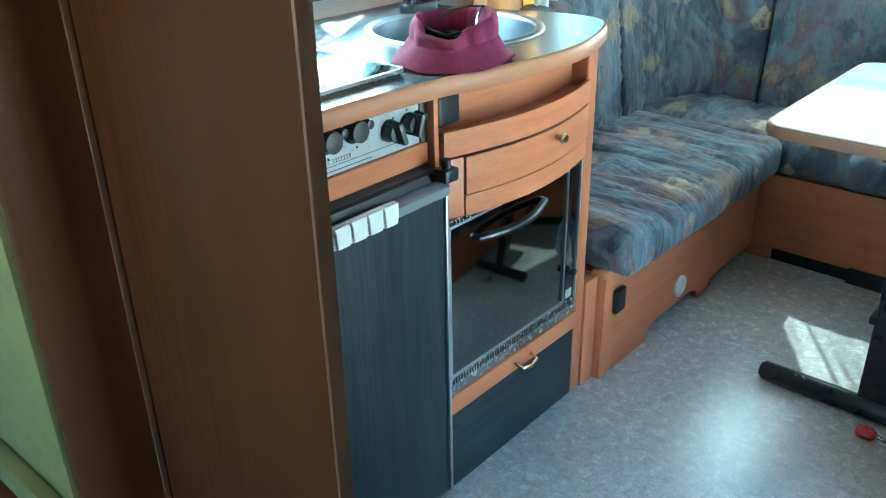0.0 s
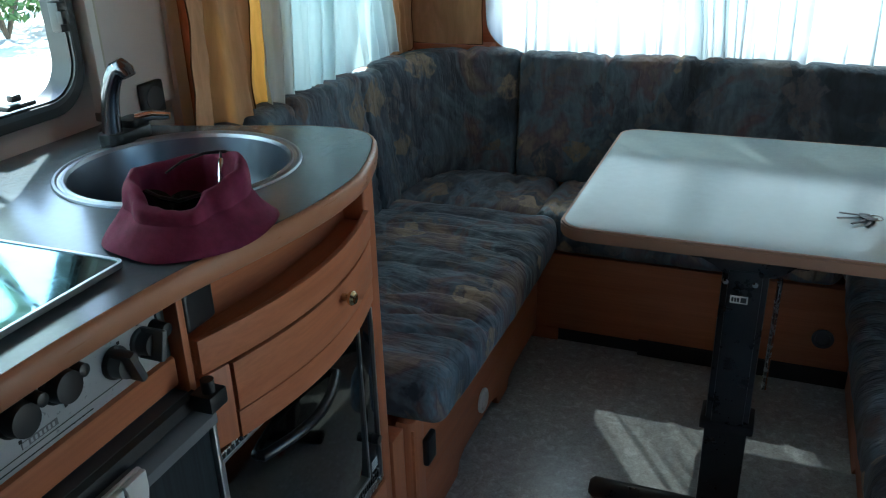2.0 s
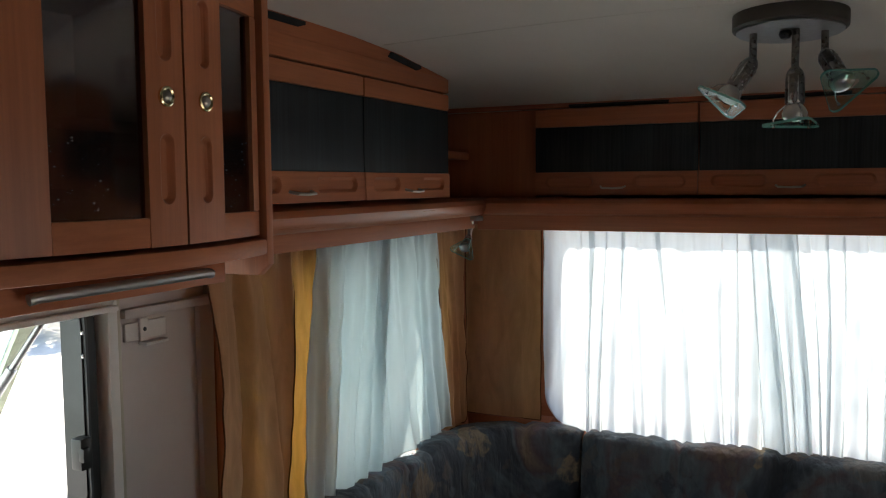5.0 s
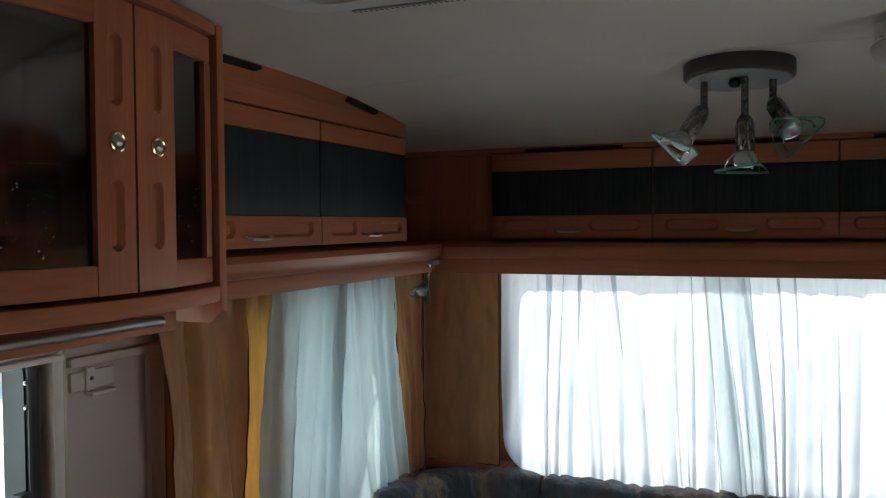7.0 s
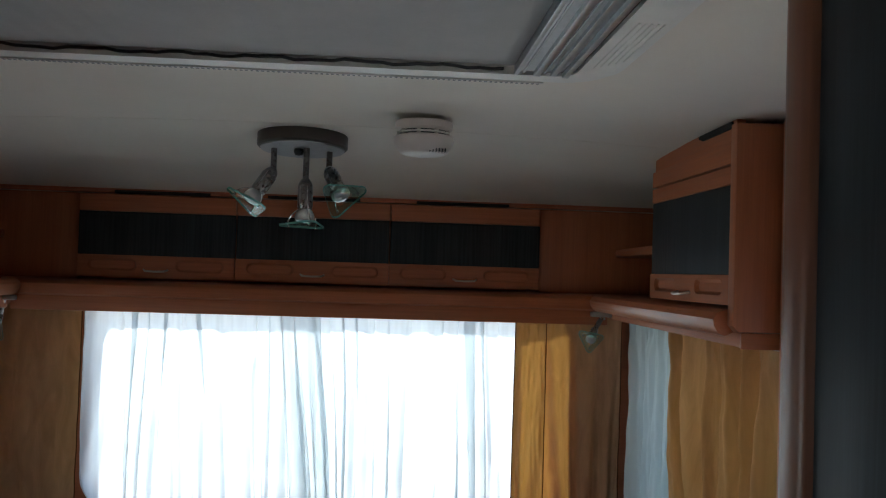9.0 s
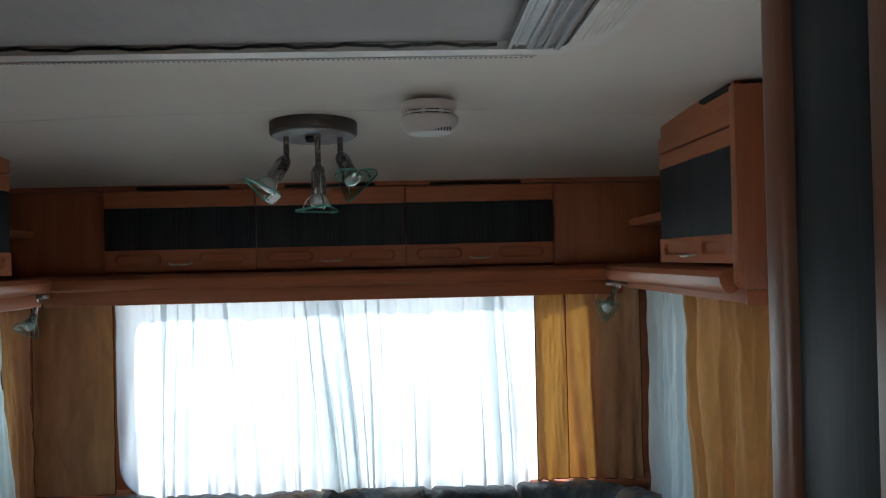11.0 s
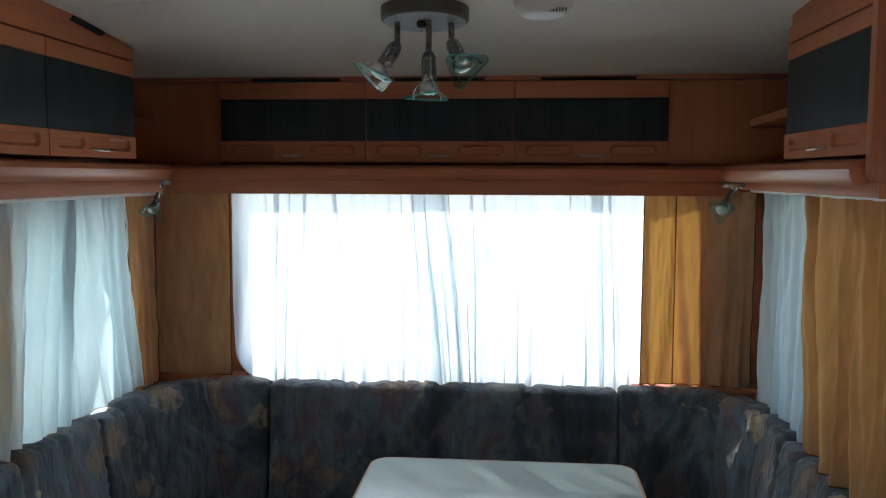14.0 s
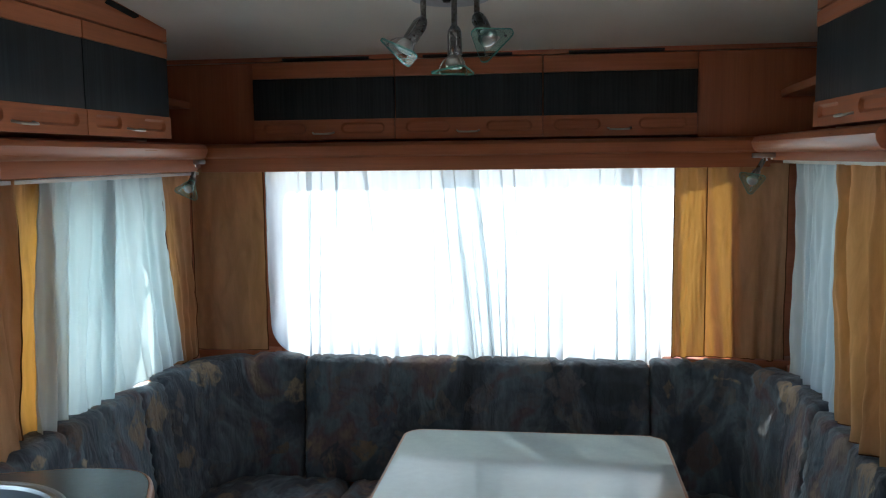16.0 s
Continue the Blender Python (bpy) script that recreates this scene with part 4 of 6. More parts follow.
for y in (-2.03, -1.575):
    part("screw", lathe([(0, 0), (0.005, 0), (0.004, 0.002), (0, 0.002)], (FX - 0.012, y, 0.275), 10, "x"), CHROME, ov)
part("logo_oval", lathe([(0, 0), (0.010, 0), (0.010, 0.0012), (0, 0.0012)], (FX - 0.012, -1.86, 0.276), 20, "x", m=Matrix.Diagonal((1, 1.8, 0.55, 1))), CHROME, ov)

# ---- hat with sunglasses ----
HC = Vector((-0.525, -1.935, 0.0))
def hat_surface(j0, j1):
    prof = [(0.128, 0.963), (0.127, 0.969), (0.120, 0.985), (0.109, 1.008), (0.100, 1.028), (0.0945, 1.036), (0.0935, 1.052), (0.092, 1.078), (0.088, 1.094), (0.081, 1.099), (0.075, 1.090), (0.069, 1.055), (0.060, 1.012), (0.035, 0.996), (0.0, 0.992)]
    bm = bmesh.new()
    seg = 96
    rows = []
    def near(a, c, w):
        d = (a - c + math.pi) % (2 * math.pi) - math.pi
        return math.exp(-(d / w) ** 2)
    for j, (r, z) in enumerate(prof):
        row = []
        for i in range(seg):
            a = 2 * math.pi * i / seg
            u = min(1, max(0, (z - 0.965) / 0.13))
            brim = max(0.0, 1 - j / 4)
            w = 1 + 0.035 * math.sin(2 * a + 0.6) + brim * (0.09 * near(a, 0.45, 0.5) + 0.03 * near(a, 3.9, 0.6) + 0.02 * math.sin(5 * a + 2.0))
            nz = noise.noise(Vector((math.cos(a) * 2.0, math.sin(a) * 2.0, z * 20)))
            fold = noise.noise(Vector((math.cos(a) * 5.0, math.sin(a) * 5.0, z * 9 + 3)))
            dent = 0.034 * near(a, 5.95, 0.30) * u + 0.014 * near(a, 0.15, 0.16) * u + 0.012 * near(a, 4.1, 0.25) * u
            rr = r * w * (1 + 0.06 * nz * (0.4 + u)) - dent + 0.005 * fold * u
            low = 0.36 * near(a, 5.45, 0.85) + 0.14 * near(a, 4.5, 0.5) - 0.10 * near(a, 1.0, 0.7)
            dz = 0.006 * nz * u + (0.016 * near(a, 0.45, 0.55) + 0.006 * max(0, math.sin(3 * a + 1.0))) * max(0.0, 1 - j / 3)
            row.append(bm.verts.new((HC.x + rr * 0.84 * math.cos(a), HC.y + rr * 0.91 * math.sin(a), 0.962 + (z + dz - 0.962) * 0.62 * (1 - low * u))))
        rows.append(row)
    for p, q in list(zip(rows, rows[1:]))[j0:j1]:
        for i in range(seg):
            bm.faces.new((p[i], p[(i + 1) % seg], q[(i + 1) % seg], q[i]))
    bmesh.ops.delete(bm, geom=[x for x in bm.verts if not x.link_faces], context="VERTS")
    bmesh.ops.remove_doubles(bm, verts=bm.verts, dist=1e-5)
    bmesh.ops.recalc_face_normals(bm, faces=bm.faces)
    bmesh.ops.subdivide_edges(bm, edges=bm.edges, cuts=1, use_grid_fill=True, smooth=0.6)
    return bm
hat = thing("sun_hat", (HC.x, HC.y, 0.962), "crumpled magenta felt sun hat lying on the worktop", "hat")
part("brim", hat_surface(0, 5), FELT, hat, sharp=80)
part("crown", hat_surface(5, 14), FELT, hat, "crumpled open crown", 80)
sg = thing("sunglasses", (-0.54, -1.91, 0.99), "folded dark sunglasses stuck into the hat", "sunglasses")
part("temple_arm", tube([(-0.562, -1.928, 1.038), (-0.548, -1.905, 1.050), (-0.530, -1.880, 1.055), (-0.508, -1.866, 1.055), (-0.488, -1.860, 1.050)], [0.0014, 0.0018, 0.0022, 0.0026, 0.003], 10), BLACKP, sg)
part("temple_arm", tube([(-0.512, -1.868, 1.056), (-0.500, -1.886, 1.046), (-0.488, -1.908, 1.033), (-0.478, -1.922, 1.022)], [0.0015, 0.0024, 0.0032, 0.0032], 10), BLACKP, sg)
part("metal_trim", tube([(-0.502, -1.882, 1.049), (-0.488, -1.906, 1.035), (-0.480, -1.918, 1.026)], 0.0035, 8), CHROME, sg)
def lens(cx, cy, cz, t):
    bm = prism([(0.029 * math.cos(a), 0.021 * math.sin(a)) for a in [2 * math.pi * i / 28 for i in range(28)]], "z", -0.0012, 0.0012)
    bmesh.ops.transform(bm, matrix=pose(cx, cy, cz, 62, 10, t), verts=bm.verts)
    return bm
part("dark_lens", lens(-0.515, -1.945, 1.002, 25), BLACKGLASS, sg)
part("dark_lens", lens(-0.562, -1.962, 1.004, 25), BLACKGLASS, sg)
part("bridge", tube([(-0.480, -1.920, 1.018), (-0.495, -1.945, 1.020), (-0.520, -1.960, 1.014), (-0.545, -1.968, 1.020), (-0.570, -1.962, 1.024)], 0.0024, 8), BLACKP, sg)

# ---- seats ----
lb = thing("bench_base", (-0.75, -0.95, 0.0), "alder bench base with arched foot cut-outs", "bench", "bench bases")
front_line = [(-1.452, 0.0), (-1.20, 0.0), (-1.18, 0.035), (-1.14, 0.048), (-0.92, 0.048), (-0.88, 0.035), (-0.86, 0.0), (-0.78, 0.0), (-0.76, 0.03), (-0.70, 0.04), (-0.46, 0.04), (-0.452, 0.31), (-1.452, 0.31)]
part("front_board", prism(front_line, "x", -0.45, -0.43, 0.002), WOOD_Y, lb)
part("corner_post", prism([(-0.47, -1.455)] + [(-0.445 + 0.016 * math.cos(radians(a)), -1.439 + 0.016 * math.sin(radians(a))) for a in (-90, -60, -30, 0)] + [(-0.429, -1.40), (-0.47, -1.40)], "z", 0.0, 0.33, 0.003), WOOD_Z, lb, "rounded corner post")
part("end_filler", box(-0.49, -0.452, -1.5110, -1.4555, 0.0, 0.318, 0.003), WOOD_Z, lb)
# dark board added behind the foot cut-outs to stand for under-bench shade
part("under_bench_shade", box(-0.56, -0.54, -1.43, -0.46, 0.0, 0.30, 0), SLATEP, lb)
part("seat_board", box(LX + 0.003, -0.452, -1.452, -0.02, 0.300, 0.318, 0.002), WOOD_Y, lb)
part("socket", box(-0.4295, -0.415, -1.412, -1.362, 0.19, 0.262, 0.006, 3), BLACKP, lb, "black socket plate")
part("air_outlet", lathe([(0.020, 0), (0.034, 0), (0.035, 0.006), (0.030, 0.009), (0.024, 0.006), (0.021, -0.004), (0, -0.006)], (-0.4298, -1.006, 0.106), 32, "x"), WHITEP, lb, "white round hot-air outlet")

fb = thing("bench_base", (0.0, -0.25, 0.0), "alder bench base under the end window with a dark recessed foot", "bench", "bench bases")
part("front_board", box(-0.452, 0.50, -0.45, -0.432, 0.045, 0.31, 0.002), WOOD_X, fb)
part("foot", box(-0.36, -0.10, -0.444, -0.425, 0.0, 0.045, 0.002), BLACKP, fb)
part("foot", box(-0.10, 0.50, -0.462, -0.425, 0.0, 0.052, 0.002), BLACKP, fb)
part("foot_return", box(-0.452, -0.36, -0.45, -0.432, 0.0, 0.044, 0.002), WOOD_X, fb)
part("seat_board", box(-0.449, 0.52, -0.43, -0.02, 0.300, 0.318, 0.002), WOOD_X, fb)
part("air_outlet", lathe([(0.020, 0), (0.030, 0), (0.030, -0.006), (0.022, -0.007), (0.018, 0.003), (0, 0.004)], (0.42, -0.4505, 0.15), 28, "y"), SLATEP, fb)

rbn = thing("bench_base", (0.75, -0.95, 0.0), "alder bench base beside the table", "bench", "bench bases")
part("front_board", prism([(-x, z) for x, z in [(1.55, 0.0), (1.20, 0.0), (1.18, 0.035), (0.9, 0.045), (0.86, 0.0), (0.46, 0.0), (0.46, 0.31), (1.55, 0.31)]], "x", 0.50, 0.52, 0.002), WOOD_Y, rbn)
part("seat_board", box(0.522, RX - 0.003, -1.55, -0.02, 0.300, 0.318, 0.002), WOOD_Y, rbn)
part("end_board", box(0.522, RX - 0.003, -1.55, -1.53, 0.0, 0.299, 0.002), WOOD_X, rbn)

def seat(name, x0, x1, y0, y1, seed, label, seams, pucker_axis):
    """A seat cushion whose cover is drawn in along the seams and gathers into creases beside them."""
    def shape(p):
        top = max(0.0, (p.z - 0.36) / 0.1)
        s = p.y if pucker_axis == "y" else p.x
        for c in seams:
            d = (s - c) / 0.012
            p.z -= 0.012 * math.exp(-d * d) * min(1, top)
        across = p.x if pucker_axis == "y" else p.y
        n1 = noise.noise(Vector((across * 4, s * 5, seed)))
        ripple = math.sin(s * 62 + 4.5 * n1) * max(0.0, 0.35 + noise.noise(Vector((across * 2.5, s * 4, seed + 5))))
        crease = -abs(math.sin(s * 31 + 2.2 * n1 + 0.5)) ** 8 * max(0.0, 0.55 + noise.noise(Vector((across * 3, s * 6, seed + 9))))
        fine = -abs(math.sin(s * 74 + 5 * n1 + 3 * across)) ** 5 * max(0.0, 0.25 + noise.noise(Vector((across * 5, s * 8, seed + 13))))
        p.z += (0.007 * ripple + 0.024 * crease + 0.009 * fine) * min(1, top)
        return p
    return tagged(part(name, cushion(x0, x1, y0, y1, 0.319, 0.455, 0.04, 0.0105, 0.012, 0.004, seed, shape), FABRIC if pucker_axis == "y" else FABRIC_X, None, sharp=80), label, "seat cushion", "seat cushions")

seat("seat_cushion", -1.0, -0.362, -1.447, -0.47, 1, "blue leaf-print seat cushion with gathered creases", (-1.16, -0.95, -0.72), "y")
seat("seat_cushion", -1.0, -0.445, -0.467, -0.10, 2, "blue leaf-print corner seat cushion", (), "x")
seat("seat_cushion", -0.442, 0.442, -0.478, -0.12, 3, "blue leaf-print seat cushion under the end window", (-0.15, 0.15), "x")
seat("seat_cushion", 0.445, 1.0, -0.467, -0.10, 4, "blue leaf-print corner seat cushion", (), "x")
seat("seat_cushion", 0.445, 1.0, -1.55, -0.47, 5, "blue leaf-print seat cushion with gathered creases", (-1.25, -0.95, -0.72), "y")


def back_cushion(path, z0, z1, thick, label, seams=(), seed=0, lean=0.05):
    """A backrest along a path of (x, y) points, its face leaning back; seams are lengths along the path."""
    pts = [Vector(p) for p in path]
    segs = [0.0]
    for a, b in zip(pts, pts[1:]):
        segs.append(segs[-1] + (b - a).length)
    total = segs[-1]
    def at(s):
        s = min(max(s, 0), total)
        for i in range(len(pts) - 1):
            if s <= segs[i + 1] + 1e-9:
                u = (s - segs[i]) / max(1e-9, segs[i + 1] - segs[i])
                return pts[i].lerp(pts[i + 1], u)
        return pts[-1]
    def frame_at(s):
        a, b = at(s - 0.06), at(s + 0.06)
        t = (b - a).normalized()
        return at(s), Vector((-t.y, t.x))
    def shape(p):
        # p.x runs along the path, p.y through the thickness (0 is the face), p.z up
        base, nrm = frame_at(p.x)
        h = (p.z - z0) / (z1 - z0)
        groove = 0.0
        for c in seams:
            d = (p.x - c) / 0.011
            groove += 0.013 * math.exp(-d * d)
        gather = 0.0
        for c in (0.0, *seams, total):
            d = abs(p.x - c)
            gather += 0.005 * math.exp(-d / 0.03) * math.sin(p.z * 150 + p.x * 60 + 3 * noise.noise(Vector((p.z * 20, p.x * 9, seed))))
        soft = 0.006 * noise.noise(Vector((p.x * 6, p.z * 7, seed + 3)))
        face = 1 - min(1, max(0, p.y / thick))
        topw = max(0, (h - 0.85) / 0.15)
        dpt = p.y + (groove + gather + soft) * face + lean * h
        z = p.z - groove * topw + 0.004 * topw * (noise.noise(Vector((p.x * 5, 0, seed))) + 0.12 * math.sin(p.x * 70 + 2 * noise.noise(Vector((p.x * 12, 1, seed)))))
        q = base + nrm * dpt
        return Vector((q.x, q.y, z))
    bm = cushion(0, total, 0, thick, z0, z1, 0.020, 0.014, 0.007, 0.0025, seed, shape)
    return tagged(part("back_cushion", bm, FABRIC_B, None, sharp=80), label, "back cushion", "back cushions")

ZB0, ZB1 = 0.44, 0.868
back_cushion([(-0.885, -1.40), (-0.885, -0.60)], ZB0, ZB1 + 0.012, 0.10, "blue leaf-print back cushion gathered at its seams along the side window", (0.22, 0.42, 0.60), 11)
arc_l = [(-0.885, -0.595), (-0.885, -0.42), (-0.875, -0.33), (-0.845, -0.26), (-0.79, -0.205), (-0.72, -0.175), (-0.5995, -0.165)]
back_cushion(arc_l, ZB0, ZB1 - 0.004, 0.10, "curved blue leaf-print corner back cushion", (0.14, 0.30, 0.46), 12)
back_cushion([(-0.5985, -0.165), (0.5585, -0.165)], ZB0, ZB1 - 0.01, 0.09, "long blue leaf-print back cushion under the end window", (0.29, 0.577, 0.87), 13)
arc_r = [(0.5595, -0.165), (0.68, -0.168), (0.76, -0.185), (0.82, -0.23), (0.86, -0.30), (0.875, -0.38), (0.88, -0.56)]
back_cushion(arc_r, ZB0, ZB1 + 0.0, 0.10, "curved blue leaf-print corner back cushion", (0.13, 0.27, 0.42), 14)
back_cushion([(0.88, -0.565), (0.88, -1.48)], ZB0, ZB1 - 0.01, 0.11, "blue leaf-print back cushion gathered at its seams", (0.12, 0.26, 0.5, 0.72), 15)

# ledge of wood behind the back cushions
sl = thing("window_ledge", (0, -0.03, 0.83), "alder ledge under the end window", "ledge", kind="structure")
part("board", box(-1.055, -0.715, -0.075, -0.001, 0.845, 0.872, 0.006), WOOD_X, sl)
part("board", box(0.600, 1.055, -0.075, -0.001, 0.845, 0.872, 0.006), WOOD_X, sl)
part("sill_board", box(-0.714, 0.599, -0.075, -0.001, 0.812, 0.838, 0.004), WOOD_X, sl)
part("side_board", box(-1.058, -0.99, -1.45, -0.08, 0.835, 0.86, 0.005), WOOD_Y, sl)
part("side_board", box(0.99, 1.058, -1.45, -0.08, 0.835, 0.86, 0.005), WOOD_Y, sl)

# ---- table ----
tb = thing("dining_table", (0.19, -0.76, 0.0), "pale grey dining table with wooden edge on a black column", "table")
T0, T1, U0, U1, TZ = -0.205, 0.578, -1.165, -0.358, 0.705
part("tabletop", prism(rrect(T0 + 0.009, T1 - 0.009, U0 + 0.009, U1 - 0.009, 0.055, 8), "z", TZ - 0.028, TZ, 0.0015), TABLETOP, tb, "pale grey laminate top")
to = rrect(T0, T1, U0, U1, 0.064, 8)
ti = rrect(T0 + 0.010, T1 - 0.010, U0 + 0.010, U1 - 0.010, 0.054, 8)
tm = rrect(T0 + 0.003, T1 - 0.003, U0 + 0.003, U1 - 0.003, 0.061, 8)
part("edge_band", join(ring(to, ti, "z", TZ - 0.026, TZ - 0.006), ring(tm, ti, "z", TZ - 0.006, TZ - 0.001), ring(tm, ti, "z", TZ - 0.031, TZ - 0.026)), plain("beech_edge", (0.27, 0.15, 0.095), 0.5, var=0.06, scale=5, grain=0.03), tb, "rounded wooden edge", 80)
part("top_plate", box(0.08, 0.31, -1.14, -0.62, TZ - 0.044, TZ - 0.029, 0.003), BLACKM, tb)
part("bracket", prism([(0.10, TZ - 0.03), (0.285, TZ - 0.03), (0.262, TZ - 0.05), (0.232, TZ - 0.06), (0.15, TZ - 0.06), (0.13, TZ - 0.045)], "y", -1.165, -1.155, 0.001), BLACKM, tb)
part("column", box(0.147, 0.238, -1.162, -1.10, 0.05, TZ - 0.045, 0.006), BLACKM, tb, "black steel lift column")
part("inner_column", box(0.160, 0.226, -1.172, -1.160, 0.285, TZ - 0.05, 0.003), BLACKM, tb)
part("collar", box(0.136, 0.250, -1.176, -1.09, 0.268, 0.290, 0.006), BLACKP, tb)
part("foot_bar", tube([(-0.10, -1.155, 0.026), (-0.09, -1.155, 0.026), (0.19, -1.155, 0.027), (0.48, -1.155, 0.026), (0.49, -1.155, 0.026)], [0.018, 0.026, 0.027, 0.026, 0.018], 20), BLACKM, tb, "rounded black foot bar")
part("gas_strut", tube([(0.262, -1.06, 0.60), (0.262, -1.02, 0.30)], 0.006, 10), STEEL, tb)
for x in (0.156, 0.213):
    part("bolt", lathe([(0, 0), (0.007, 0), (0.006, -0.004), (0, -0.005)], (x, -1.172, 0.632), 14, "y"), CHROME, tb)
part("sticker", box(0.168, 0.203, -1.1735, -1.1725, 0.585, 0.602, 0), WHITEP, tb, "small white approval sticker")
for i in range(3):
    part("sticker_bar", box(0.171 + i * 0.0055, 0.175 + i * 0.0055, -1.1742, -1.1732, 0.589, 0.598, 0), INK, tb)
part("sticker_mark", box(0.189, 0.200, -1.1742, -1.1732, 0.588, 0.599, 0), INK, tb)

# small black objects on the table and the tool on the floor
ky = thing("key_bunch", (0.43, -0.94, TZ), "bunch of black keys lying on the table", "keys")
part("ring", tube([(0.435 + 0.014 * math.cos(a), -0.925 + 0.014 * math.sin(a), TZ + 0.003) for a in [2 * math.pi * i / 20 for i in range(20)]], 0.0014, 6, True), STEEL, ky)
for ang, n in ((200, 0.06), (228, 0.052), (250, 0.046), (175, 0.05)):
    d = Vector((math.cos(radians(ang)), math.sin(radians(ang)), 0))
    c = Vector((0.435, -0.925, TZ + 0.004)) + d * 0.022
    k = box(-0.011, 0.011, -0.008, 0.008, 0.0, 0.005, 0.003)
    blade = box(0.008, n, -0.003, 0.003, 0.001, 0.003, 0.0005)
    bm = join(k, blade)
    bmesh.ops.transform(bm, matrix=Matrix.Translation(c) @ pose(0, 0, 0, 0, 0, ang), verts=bm.verts)
    part("key", bm, BLACKP, ky)
sd = thing("screwdriver", (0.25, -1.255, 0.0), "screwdriver with a red handle lying on the floor", "screwdriver")
part("grip", lathe([(0, -0.006), (0.012, -0.004), (0.017, 0.002), (0.0175, 0.018), (0.016, 0.022), (0.0175, 0.026), (0.015, 0.034), (0.008, 0.042), (0, 0.044)], (0.185, -1.248, 0.0178), 8, "x"), RED, sd, "ribbed red plastic handle")
part("shaft", tube([(0.225, -1.248, 0.0178), (0.33, -1.262, 0.0085), (0.34, -1.263, 0.008)], [0.005, 0.004, 0.003], 10), STEEL, sd)

# ---- overhead lockers ----
def locker_strip(axis, at, out, p0, p1, z0, z1, parent, handle=True, mat=None):
    """Lower wooden rail of a locker door with two sunk oval grips and a bar handle. out: the way it faces."""
    d = 0.014 * out
    zc, f = (z0 + z1) / 2 + 0.004, at + d
    mid = (p0 + p1) / 2
    half = (z1 - z0) * 0.27
    def face(p, z, dep):
        q = f + dep * out
        return Vector((q, p, z)) if axis == "x" else Vector((p, q, z))
    cells = [(p0, mid, z0, z1, (p0 + 0.03, mid - 0.055, zc - half, zc + half)), (mid, p1, z0, z1, (mid + 0.055, p1 - 0.03, zc - half, zc + half))]
    part("lower_rail", dished(cells, face, 0.0139), mat or WOOD_Y, parent, "alder rail with sunk oval grips", 30)
    m = (p0 + p1) / 2
    w = 0.034
    hp = [(f, m - w, zc - 0.012), (f + 0.016 * out, m - w * 0.8, zc - 0.016), (f + 0.02 * out, m, zc - 0.017), (f + 0.016 * out, m + w * 0.8, zc - 0.016), (f, m + w, zc - 0.012)]
    if axis == "y":
        hp = [(q, p, z) for p, q, z in hp]
    if handle:
        part("handle", tube(hp, 0.0029, 8), NICKEL, parent, "slim metal handle")

def locker(axis, at, out, p0, p1, zs, label, mat):
    """A locker with an ink-blue flap: zs are the heights of rail, flap, head rail and top."""
    z0, z1, z2, z3 = zs
    deep = 0.24
    c = thing("overhead_locker", ((at, (p0 + p1) / 2, z0) if axis == "x" else ((p0 + p1) / 2, at, z0)), label, "locker", "overhead lockers")
    bx = (lambda u0, u1, w0, w1, q0, q1, bev: box(u0, u1, w0, w1, q0, q1, bev)) if axis == "x" else (lambda u0, u1, w0, w1, q0, q1, bev: box(w0, w1, u0, u1, q0, q1, bev))
    lo, hi = sorted((at - 0.001 * out, at - deep * out))
    part("body", bx(lo, hi, p0, p1, z0, z3, 0.002), mat, c)
    g = 0.002
    a, b = sorted((at, at + 0.011 * out))
    part("flap", bx(a, b, p0 + g, p1 - g, z1, z2, 0.001), INKWOOD_Z, c, "ink-blue wood flap")
    a, b = sorted((at, at + 0.014 * out))
    part("head_rail", bx(a, b, p0 + g, p1 - g, z2 + 0.0005, z3 - 0.002, 0.004), mat, c)
    locker_strip(axis, at, out, p0 + g, p1 - g, z0, z1 - 0.0005, c, True, mat)
    return c

for a, b in ((-1.54, -1.070), (-1.070, -0.655)):
    locker("x", -0.80, 1, a, b, (1.597, 1.655, 1.81, 1.852), "overhead locker with an ink-blue flap between alder rails", WOOD_Y)
for a, b in ((-0.688, -0.236), (-0.236, 0.214), (0.214, 0.665)):
    locker("y", -0.276, -1, a, b, (1.595, 1.659, 1.785, 1.838), "overhead locker with an ink-blue flap over the end window", WOOD_X)
locker("x", 0.833, -1, -1.315, -0.862, (1.595, 1.650, 1.812, 1.848), "overhead locker with an ink-blue flap between alder rails", WOOD_Y)

